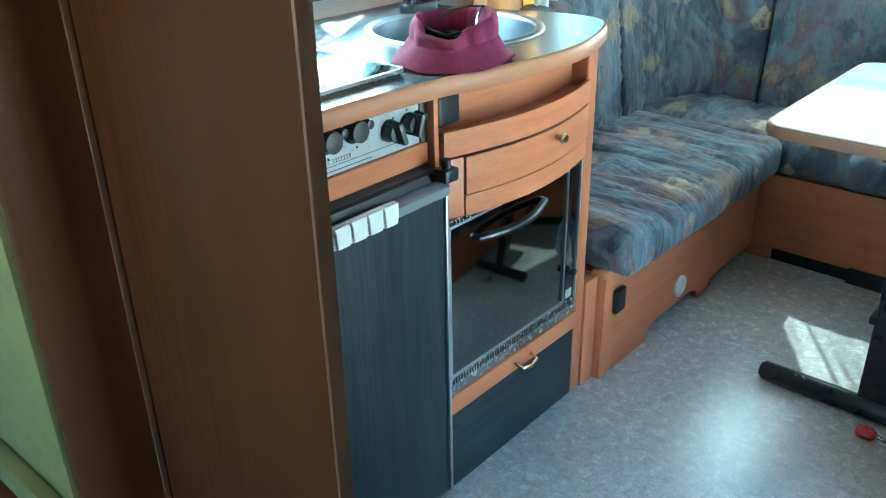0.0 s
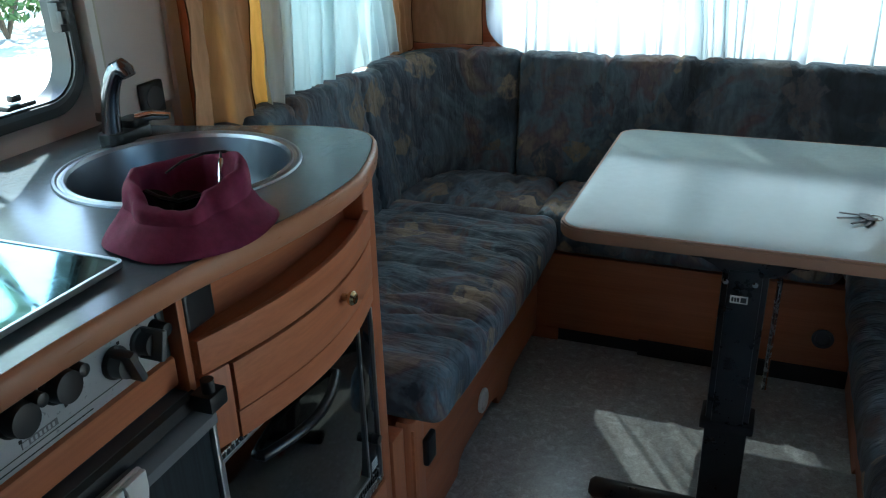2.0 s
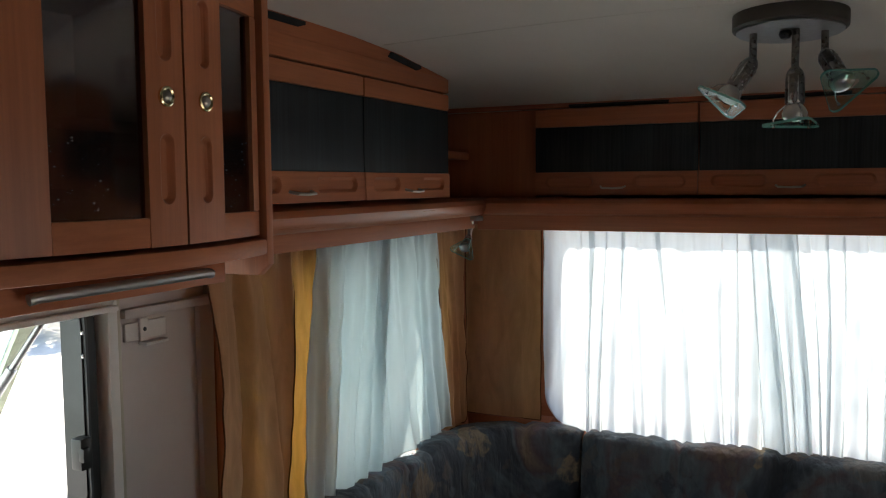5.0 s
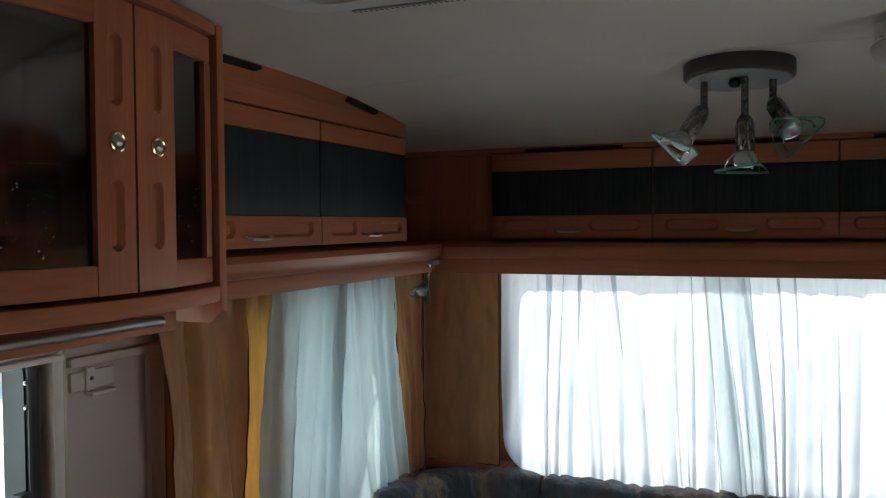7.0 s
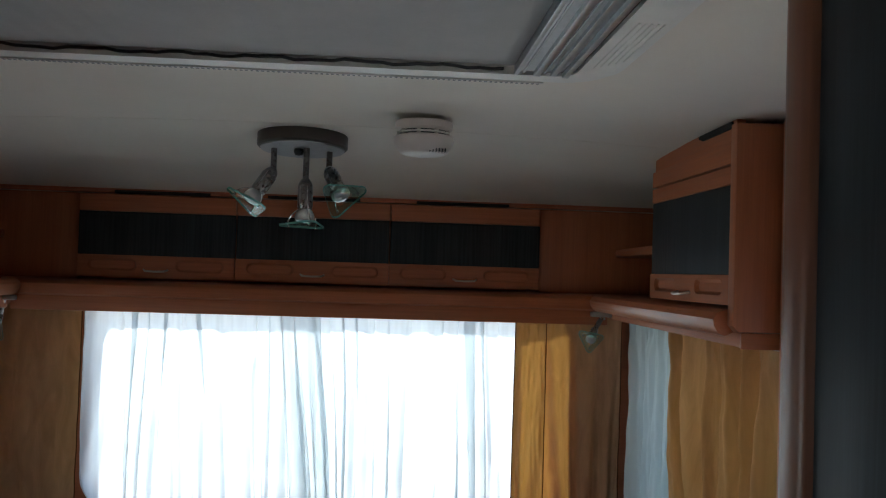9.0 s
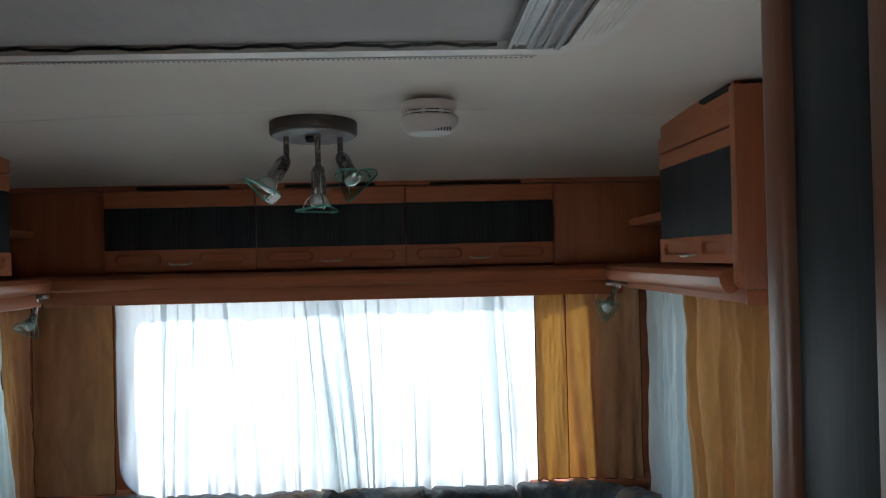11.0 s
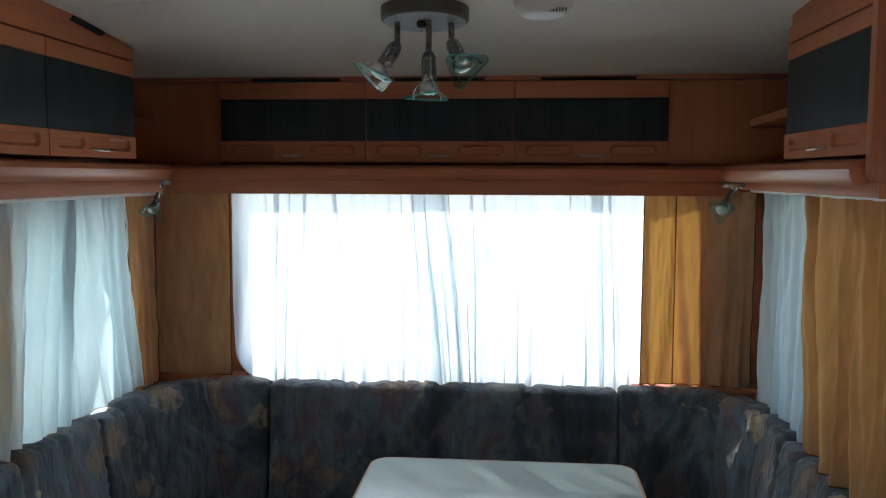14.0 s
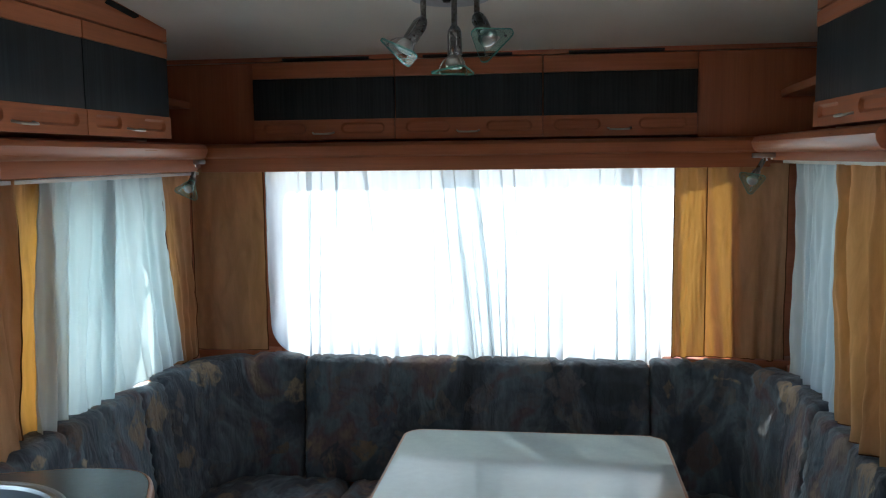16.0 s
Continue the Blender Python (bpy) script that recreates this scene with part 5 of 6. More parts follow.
def top_board(name, axis, at, out, p0, p1, z0, slots, label, mat):
    """Board between the lockers and the sloping ceiling, with black air slots along its upper edge."""
    c = thing(name, ((at, (p0 + p1) / 2, z0) if axis == "x" else ((p0 + p1) / 2, at, z0)), label, "trim", kind="structure")
    def zc(y):
        ks = ceil_line[:8]
        for (u, p), (v, q) in zip(ks, ks[1:]):
            if y <= v:
                return p + (q - p) * (y - u) / (v - u)
        return ks[-1][1]
    a, b = sorted((at - 0.01 * out, at + 0.006 * out))
    if axis == "x":
        ys = [p0 + (p1 - p0) * i / 16 for i in range(17)]
        part("board", prism([(p0, z0)] + [(y, zc(y) + 0.003) for y in ys] + [(p1, z0)], "x", a, b), mat, c)
        lip = [(p0, z0), (p1, z0), (p1, z0 + 0.035)] + [(p0, z0 + 0.042)]
        a2, b2 = sorted((at + 0.006 * out, at + 0.013 * out))
        part("step", prism(lip, "x", a2, b2, 0.003), mat, c)
        for s0, s1 in slots:
            a3, b3 = sorted((at + 0.002 * out, at + 0.010 * out))
            part("air_slot", prism([(s0, zc(s0) - 0.014), (s0 + 0.012, zc(s0) - 0.002), (s1, zc(s1) - 0.002), (s1, zc(s1) - 0.008), (s1 - 0.02, zc(s1) - 0.014)], "x", a3, b3), SHADOWGAP, c)
    else:
        part("board", box(p0, p1, a, b, z0, zc(at) + 0.003, 0), mat, c)
        for s0, s1 in slots:
            part("air_slot", box(s0, s1, a - 0.003, b, zc(at) - 0.012, zc(at) - 0.004, 0.001), SHADOWGAP, c)
    return c
top_board("trim_left", "x", -0.80, 1, -1.54, -0.655, 1.854, ((-1.44, -1.27), (-0.955, -0.80)), "alder board with air slots above the lockers", WOOD_Y)
top_board("trim_right", "x", 0.833, -1, -1.315, -0.862, 1.850, ((-1.31, -1.14),), "alder board with an air slot above the locker", WOOD_Y)
top_board("trim_front", "y", -0.276, -1, -1.055, 1.055, 1.840, ((-0.59, -0.315), (-0.149, 0.123), (0.29, 0.568)), "alder board with air slots above the lockers", WOOD_X)

# corner blocks, open corner shelves
ct = thing("corner_blocks", (0, -0.15, 1.59), "plain alder corner panels beside the end lockers", "panel", kind="structure")
part("panel", box(-1.055, -0.690, -0.270, -0.02, 1.588, 1.838, 0.002), WOOD_Z, ct)
part("panel", box(0.667, 1.055, -0.270, -0.02, 1.588, 1.838, 0.002), WOOD_Z, ct)
for sx, y1 in ((-1, -0.653), (1, -0.860)):
    sh = thing("corner_shelf", (sx * 0.95, (y1 - 0.27) / 2, 1.70), "small open alder corner shelf between lockers", "shelf", "corner shelves")
    pts = [(sx * 1.055, y1), (sx * 0.86, y1), (sx * 0.862, y1 + 0.08), (sx * 0.89, -0.36), (sx * 0.90, -0.272), (sx * 1.055, -0.272)]
    part("board", prism(pts, "z", 1.700, 1.722, 0.004), WOOD_Y, sh)

# shelf with a rounded front and the pelmet under it, round three sides
pel = thing("pelmet_shelf", (0, -0.4, 1.545), "alder pelmet shelf with a rounded shiny front edge", "shelf", kind="structure")
prof_l = [(LX + 0.002, 1.548), (-0.830, 1.548), (-0.812, 1.540), (-0.800, 1.545), (-0.792, 1.558), (-0.790, 1.570), (-0.797, 1.582), (-0.815, 1.588), (LX + 0.002, 1.588)]
part("side_shelf", prism(prof_l, "y", -1.545, -0.405, 0.003), SHELFWOOD, pel, sharp=35)
prof_r = [(-x, z) for x, z in prof_l]
part("side_shelf", prism(prof_r, "y", -1.317, -0.405, 0.003), SHELFWOOD, pel, sharp=35)
prof_f = [(-0.002, 1.548), (-0.375, 1.548), (-0.392, 1.541), (-0.403, 1.547), (-0.408, 1.560), (-0.405, 1.574), (-0.392, 1.583), (-0.36, 1.586), (-0.002, 1.586)]
part("end_shelf", prism(prof_f, "x", -1.055, 1.055, 0.0), WOOD_X, pel, sharp=35)
part("fascia", box(-0.843, -0.827, -1.545, -0.40, 1.504, 1.5475, 0.003), WOOD_Y, pel)
part("fascia", box(0.850, 0.866, -1.316, -0.40, 1.519, 1.5475, 0.003), WOOD_Y, pel)
part("fascia", box(-0.826, 0.849, -0.386, -0.370, 1.500, 1.5475, 0.003), WOOD_X, pel)
part("curtain_rail", box(-0.90, 0.90, -0.075, -0.06, 1.4965, 1.5045, 0.002), GREYP, pel)
part("curtain_rail", box(-0.985, -0.97, -1.5, -0.06, 1.487, 1.497, 0.002), WHITEP, pel)
part("curtain_rail", box(0.965, 0.985, -1.345, -0.06, 1.506, 1.5195, 0.002), WHITEP, pel)
part("soffit", box(LX + 0.002, -0.844, -1.545, -0.09, 1.512, 1.522, 0), WOOD_Y, pel)
part("soffit", box(0.867, RX - 0.002, -1.337, -0.09, 1.520, 1.530, 0), WHITEP, pel)
part("end_soffit", box(0.83, RX - 0.003, -1.3455, -1.3385, 1.5195, 1.5485, 0.002), WOOD_X, pel)
part("soffit", box(-0.829, 0.829, -0.369, -0.002, 1.505, 1.512, 0), WOOD_X, pel)

# end panel and tall unit on the other side
ep = thing("locker_end_panel", (0.95, -1.34, 1.55), "orange-toned alder end panel of the overhead locker", "panel", kind="structure")
part("panel", prism([(0.815, 1.56), (0.825, 1.549), (1.055, 1.549), (1.055, 1.925), (0.815, 1.918)], "y", -1.345, -1.318, 0.004), WOOD_Z, ep)
part("tall_panel", box(0.895, 1.055, -1.395, -1.350, 0.0, 1.925, 0.006), WOOD_Z, ep)
wr = thing("wardrobe", (0.85, -2.3, 0.0), "tall wardrobe with an ink-blue wood door and rounded posts darkened for shade", "wardrobe")
part("body", box(0.625, RX - 0.003, -2.62, -1.955, 0.0, 1.92, 0.003), SHADED_POSTWOOD, wr)
part("front_post", prism([(0.65, -1.95)] + [(0.622 + 0.022 * math.cos(radians(a)), -1.972 + 0.022 * math.sin(radians(a))) for a in (90, 120, 150, 180)] + [(0.600, -2.0), (0.606, -2.012), (0.65, -2.012)], "z", 0.0, 1.925), SHADED_POSTWOOD, wr, "rounded alder post darkened for shade", 80)
part("door", box(0.610, 0.6245, -2.158, -2.0135, 0.06, 1.925, 0.003), INKWOOD_Z, wr, "ink-blue wood door panel")
part("door_frame", box(0.604, 0.624, -2.21, -2.16, 0.02, 1.915, 0.004), SHADED_POSTWOOD, wr)
part("back_panel", box(0.606, 0.624, -2.62, -2.212, 0.02, 1.915, 0.004), SHADED_POSTWOOD, wr)
part("lock", lathe([(0, 0), (0.006, 0), (0.005, -0.004), (0, -0.004)], (0.6098, -2.03, 1.375), 16, "x"), CHROME, wr)

# ---- display cupboard over the kitchen ----
def vbow(y, d=0.0):
    """Front of the cupboard: it swells over the two glass doors and runs straight past them."""
    u = min(1.0, abs(y + 1.80) / 0.245)
    return -0.641 - 0.038 * u * u + d
def vstrip(y0, y1, z0, z1, d0, d1, n=10, bev=0.002):
    ys = [y0 + (y1 - y0) * i / n for i in range(n + 1)]
    return prism([(vbow(y, d1), y) for y in ys] + [(vbow(y, d0), y) for y in reversed(ys)], "z", z0, z1, bev)
vc = thing("display_cupboard", (-0.85, -2.0, 1.50), "bowed alder display cupboard with smoked glass doors", "cupboard")
part("end_panel", prism([(LX + 0.003, 1.495), (-0.685, 1.495), (-0.667, 1.512), (-0.667, 1.928), (LX + 0.003, 1.928)], "y", -1.562, -1.546, 0.003), WOOD_Z, vc, "alder end panel")
part("bottom_board", prism([(vbow(y, 0.010), y) for y in [-2.54 + i * 0.0488 for i in range(21)]] + [(LX + 0.003, -1.564), (LX + 0.003, -2.54)], "z", 1.527, 1.551, 0.005), WOOD_Y, vc, "bowed bottom board")
part("light_pelmet", box(-0.735, -0.715, -2.54, -1.60, 1.488, 1.526, 0.003), WOOD_Y, vc)
part("underside", box(LX + 0.003, -0.737, -2.54, -1.565, 1.515, 1.526, 0.002), WOOD_Y, vc)
part("top_board", prism([(vbow(y, 0.008), y) for y in [-2.54 + i * 0.0488 for i in range(21)]] + [(LX + 0.003, -1.564), (LX + 0.003, -2.54)], "z", 1.911, 1.929, 0.004), WOOD_Y, vc)
part("rail", tube([(-0.70, -1.945, 1.506), (-0.697, -1.935, 1.508), (-0.695, -1.82, 1.508), (-0.697, -1.66, 1.508), (-0.70, -1.65, 1.506)], 0.007, 12), plain("satin_rail", (0.42, 0.41, 0.40), 0.45, 1.0, 0.04, 20, 0), vc, "steel hanging rail")
part("back", box(LX + 0.003, LX + 0.012, -2.54, -1.564, 1.552, 1.910, 0), WOOD_Y, vc)
part("inner_shelf", box(LX + 0.013, -0.76, -2.54, -1.566, 1.70, 1.716, 0.002), WOOD_Y, vc)
part("side", box(LX + 0.013, -0.70, -2.54, -2.42, 1.552, 1.910, 0.003), WOOD_Z, vc)
def glass_door(y0, y1, pane0, pane1, meet_high, parent):
    """A bowed door: full-height meeting stile with two sunk grips and a push knob, hinge stile, rails and a smoked pane."""
    z0, z1 = 1.556, 1.908
    g = part("glass", vstrip(pane0, pane1, 1.592, 1.872, -0.012, -0.008, 8, 0), SMOKED, parent, "smoked glass with an etched spray of drops")
    s0, s1 = (pane1, y1) if meet_high else (y0, pane0)
    h0, h1 = (y0, pane0) if meet_high else (pane1, y1)
    r0, r1 = (pane0, pane1) if meet_high else (pane0, y1)
    m = (s0 + s1) / 2
    w = 0.0125
    cells = [(s0, s1, z0, 1.737, (m - w, m + w, 1.607, 1.694)), (s0, s1, 1.737, z1, (m - w, m + w, 1.780, 1.868))]
    st = part("meeting_stile", dished(cells, lambda p, z, d: Vector((vbow(p) + d, p, z)), 0.018), WOOD_Z, parent, "alder stile with sunk oval grips", 30)
    part("hinge_stile", vstrip(h0, h1 - 0.0005, z0 if meet_high else 1.5925, z1 if meet_high else 1.8715, -0.018, 0.0, 5), WOOD_Z, parent)
    part("bottom_rail", vstrip(r0 + 0.0005, r1 - 0.0005, z0, 1.592, -0.018, -0.0006, 10), WOOD_Y, parent)
    part("head_rail", vstrip(r0 + 0.0005, r1 - 0.0005, 1.872, z1, -0.018, -0.0006, 10), WOOD_Y, parent)
    x = vbow(m)
    part("knob_ring", lathe([(0.0085, -0.002), (0.0085, 0.002), (0.0105, 0.0032), (0.0125, 0.002), (0.0128, -0.002)], (x + 0.001, m, 1.738), 28, "x", caps=False), BRASS, st, "brass ring")
    part("knob", lathe([(0.0084, -0.001), (0.0080, 0.001), (0.0055, 0.0042), (0.0, 0.0055)], (x + 0.001, m, 1.738), 28, "x"), NICKEL, st, "domed push knob")
    return g
def etched(y0, y1, n, seed):
    """Clear raised drops sprayed over the lower half of a pane."""
    rnd = random.Random(seed)
    bm = bmesh.new()
    for _ in range(n):
        y, z, r = rnd.uniform(y0, y1), 1.60 + 0.10 * rnd.random() ** 1.3, rnd.choice((0.0004, 0.0005, 0.0006, 0.0011))
        d = bmesh.ops.create_icosphere(bm, subdivisions=1, radius=r)["verts"]
        for v in d:
            v.co = Vector((vbow(y, -0.007) + 0.5 * v.co.x, y + 1.6 * v.co.y, z + v.co.z))
    return bm
DROPS = plain("etched_glass_drops", (0.34, 0.34, 0.38), 0.2, grain=0)
gd = glass_door(-2.012, -1.757, -1.948, -1.820, True, vc)
part("etching", etched(-1.943, -1.87, 36, 5), DROPS, gd)
gd = glass_door(-1.753, -1.568, -1.674, -1.588, False, vc)
part("etching", etched(-1.67, -1.595, 36, 6), DROPS, gd)
glass_door(-2.40, -2.030, -2.34, -2.09, True, vc)
# glasses standing dimly inside
for i, (y, z, r, h) in enumerate(((-1.90, 1.552, 0.028, 0.07), (-1.86, 1.552, 0.03, 0.06), (-1.80, 1.552, 0.026, 0.075), (-1.61, 1.552, 0.03, 0.09), (-1.645, 1.552, 0.026, 0.08), (-1.88, 1.717, 0.03, 0.08), (-1.62, 1.717, 0.03, 0.07))):
    gl = part("drinking_glass", lathe([(0, 0), (r * 0.8, 0), (r, h), (r - 0.003, h), (r * 0.8 - 0.003, 0.006), (0, 0.006)], (-0.80 - 0.02 * (i % 2), y, z), 20), CLEARGLASS)
    tagged(gl, "clear drinking glass standing in the display cupboard", "glass", "drinking glasses")

# ---- curtains ----
def drape(name, p0, p1, z1, zbot, folds, amp, face, mat, label, seed=0, left=None, right=None, nu=150, nv=30, group="", hem=True, top_gather=1.0, lap=0.0):
    """Cloth hung from a rail between p0 and p1 (x, y). zbot(u) is its lower edge; left(v), right(v) draw its sides in or out."""
    a, b = Vector((*p0, 0)), Vector((*p1, 0))
    t = (b - a).normalized()
    length = (b - a).length
    nrm = Vector((*face, 0))
    rnd = random.Random(seed)
    ph = [rnd.uniform(0, 6.28) for _ in range(6)]
    def f(u, v):
        w = u + 0.035 * math.sin(2 * math.pi * u * 1.7 + ph[0]) + 0.015 * math.sin(2 * math.pi * u * 3.3 + ph[1])
        l, r = (left(v) if left else 0.0), (right(v) if right else 0.0)
        s = l + (length + r - l) * u
        drift = (0.22 if lap else 0.30) * v * math.sin((7.0 if lap else 3.1) * u + ph[2])
        k = 2 * math.pi * folds * (w + drift / max(1, folds) * 2)
        grow = 0.12 + 0.88 * min(1.0, v * 1.4) if lap else 0.45 + 0.55 * v
        wave = math.sin(k + 0.8 * math.sin(2 * v + ph[3])) + 0.35 * math.sin(2.3 * k + ph[4] + v) + 0.5 * noise.noise(Vector((u * folds * 1.3, v * 2.0, seed)))
        d = amp * grow * wave
        if v < 0.12 and not lap:
            d += 0.35 * amp * top_gather * math.sin(k * 3.0) * (1 - v / 0.12)
        z = z1 + (zbot(u) - z1) * v + (0.004 * math.sin(k) * v)
        # some folds lie over on themselves, so that the cloth is three layers thick there
        if lap:
            ends = min(1.0, u * 8, (1 - u) * 8)
            s += ends * (0.055 * (v - 0.35) * noise.noise(Vector((u * folds * 0.40, v * 0.6, seed + 50))) + 0.022 * noise.noise(Vector((u * folds * 0.55, 0.3, seed + 70))))
        over = lap * max(0.0, 0.26 + 1.1 * noise.noise(Vector((u * folds * 0.9, v * 0.45, seed + 31)))) * min(1.0, u * 12, (1 - u) * 12)
        s += over * (1.05 - 0.20 * v) * math.sin(k + 0.9)
        p = a + t * s + nrm * (d + 0.006 * noise.noise(Vector((u * 9, v * 9, seed + 2))))
        return Vector((p.x, p.y, z))
    ob = thing(name, ((p0[0] + p1[0]) / 2, (p0[1] + p1[1]) / 2, zbot(0.5)), label, "curtain", group)
    part("cloth", sheet(nu, nv, f), mat, ob, sharp=180)
    if hem:
        rad = 0.0018
        hm = HEM if mat is OCHRE else mat
        part("hem", tube([f(i / nu, 1.0) for i in range(0, nu + 1, 2)], rad, 6), hm, ob)
        part("side_hem", tube([f(0, j / nv) for j in range(nv + 1)], rad, 6), hm, ob)
        part("side_hem", tube([f(1, j / nv) for j in range(nv + 1)], rad, 6), hm, ob)
    return ob

# side window by the kitchen
drape("ochre_curtain", (-0.985, -1.342), (-0.99, -1.075), 1.508, lambda u: 0.868 - 0.035 * u, 2.6, 0.030, (1, 0), OCHRE, "ochre curtain hanging in deep folds beside the side window", 3, left=lambda v: 0.02 * math.sin(3 * v), nu=90, group="ochre curtains")
drape("ochre_curtain", (-1.02, -1.11), (-1.02, -0.865), 1.508, lambda u: 0.845, 2.4, 0.012, (1, 0), OCHRE, "ochre curtain edge glowing yellow against the side window", 4, right=lambda v: -0.02 * v, nu=80, group="ochre curtains")
drape("sheer_curtain", (-0.985, -1.01), (-0.985, -0.60), 1.508, lambda u: 0.845 + 0.018 * math.sin(4 * u) - 0.02 * u, 4.0, 0.015, (1, 0), DIM_SHEER, "white voile curtain hanging in soft folds at the side window", 5, left=lambda v: 0.06 - 0.085 * v, right=lambda v: -0.02 - 0.05 * v, nu=130, group="sheer curtains")
drape("sheer_curtain", (-0.992, -0.69), (-0.992, -0.29), 1.508, lambda u: 0.872 + 0.0 * u, 4.5, 0.012, (1, 0), DIM_SHEER, "white voile curtain hanging in soft folds at the side window", 6, left=lambda v: 0.0 + 0.02 * v, right=lambda v: 0.005 + 0.05 * v * v, nu=130, group="sheer curtains")
drape("ochre_curtain", (-0.995, -0.33), (-0.99, -0.10), 1.508, lambda u: 0.858, 2.5, 0.012, (1, 0), OCHRE, "ochre curtain drawn into the corner", 7, left=lambda v: 0.06 * min(1, v * 1.6), nu=80, group="ochre curtains")
# end window
drape("ochre_curtain", (-1.0, -0.072), (-0.742, -0.072), 1.506, lambda u: 0.873 + 0.002 * u, 0.8, 0.006, (0, -1), OCHRE, "flat ochre curtain panel beside the end window", 8, nu=70, group="ochre curtains")
def end_hem(u):
    l, r = max(0, (0.10 - u) / 0.10), max(0, (u - 0.93) / 0.07)
    return 0.846 + 0.117 * (1 - math.sqrt(max(0.0, 1 - l * l))) + 0.035 * r * r
drape("sheer_curtain", (-0.735, -0.060), (-0.004, -0.060), 1.506, lambda u: end_hem(0.52 * u), 12.5, 0.012, (0, -1), SHEER, "white voile curtain gathered over the end window", 9, right=lambda v: 0.05 * v, nu=520, nv=44, lap=0.034, group="sheer curtains")
drape("sheer_curtain", (-0.130, -0.054), (0.640, -0.054), 1.506, lambda u: end_hem(0.44 + 0.56 * u), 13.0, 0.012, (0, -1), SHEER, "white voile curtain gathered over the end window", 10, left=lambda v: 0.057 * v, nu=540, nv=44, lap=0.034, group="sheer curtains")
drape("ochre_curtain", (0.632, -0.070), (0.735, -0.066), 1.506, lambda u: 0.876, 0.9, 0.008, (0, -1), OCHRE, "ochre curtain edge glowing against the end window", 11, nu=50, group="ochre curtains")
drape("ochre_curtain", (0.725, -0.050), (0.985, -0.066), 1.506, lambda u: 0.878 - 0.012 * u, 2.4, 0.014, (0, -1), OCHRE, "ochre curtain hanging in folds in the corner", 12, nu=80, group="ochre curtains")
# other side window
drape("sheer_curtain", (0.985, -0.16), (0.985, -0.62), 1.508, lambda u: 0.862 - 0.012 * u, 5.0, 0.013, (-1, 0), DIM_SHEER, "white voile curtain hanging at the side window", 13, left=lambda v: -0.03 * v, right=lambda v: -0.02, nu=150, group="sheer curtains")
drape("ochre_curtain", (0.972, -0.585), (0.972, -1.335), 1.508, lambda u: 0.852 + 0.010 * math.sin(5 * u), 6.5, 0.030, (-1, 0), OCHRE, "ochre curtain with a wavy edge at the side window", 14, left=lambda v: 0.012 - 0.020 * math.sin(0.2 + 5.2 * v), nu=180, group="ochre curtains")

# ---- ceiling fittings ----
lamp_c = Vector((0.010, -0.875, 1.911))
CEIL_L = 1.936
sl3 = thing("ceiling_spotlight", (lamp_c.x, lamp_c.y, CEIL_L), "ceiling spotlight with three heads and triangular green glass shades", "lamp")
tiltm = pose(0, 0, 0, -3.5, 0, 0)
part("base", lathe([(0, 0.006), (0.098, 0.006), (0.101, 0.0), (0.101, -0.026), (0.097, -0.030), (0.0, -0.031)], (lamp_c.x, lamp_c.y, CEIL_L), 56, m=tiltm), plain("dark_brushed_rim", (0.135, 0.122, 0.113), 0.4, 1.0), sl3)
part("plate", lathe([(0, -0.0308), (0.094, -0.0308), (0.0935, -0.033), (0, -0.033)], (lamp_c.x, lamp_c.y, CEIL_L), 48, m=tiltm), ALU, sl3, "matt aluminium plate")
part("cap_nut", lathe([(0, 0), (0.010, 0), (0.012, -0.006), (0.008, -0.014), (0, -0.016)], (lamp_c.x - 0.006, lamp_c.y - 0.02, CEIL_L - 0.033), 18), BLACKM, sl3)
DARKSTEEL = plain("smoked_steel", (0.22, 0.21, 0.205), 0.28, 1.0, 0.1, 40, 0.05)
BULB = plain("lamp_reflector", (0.62, 0.62, 0.60), 0.15, 0.6, 0.05, 40, 0)

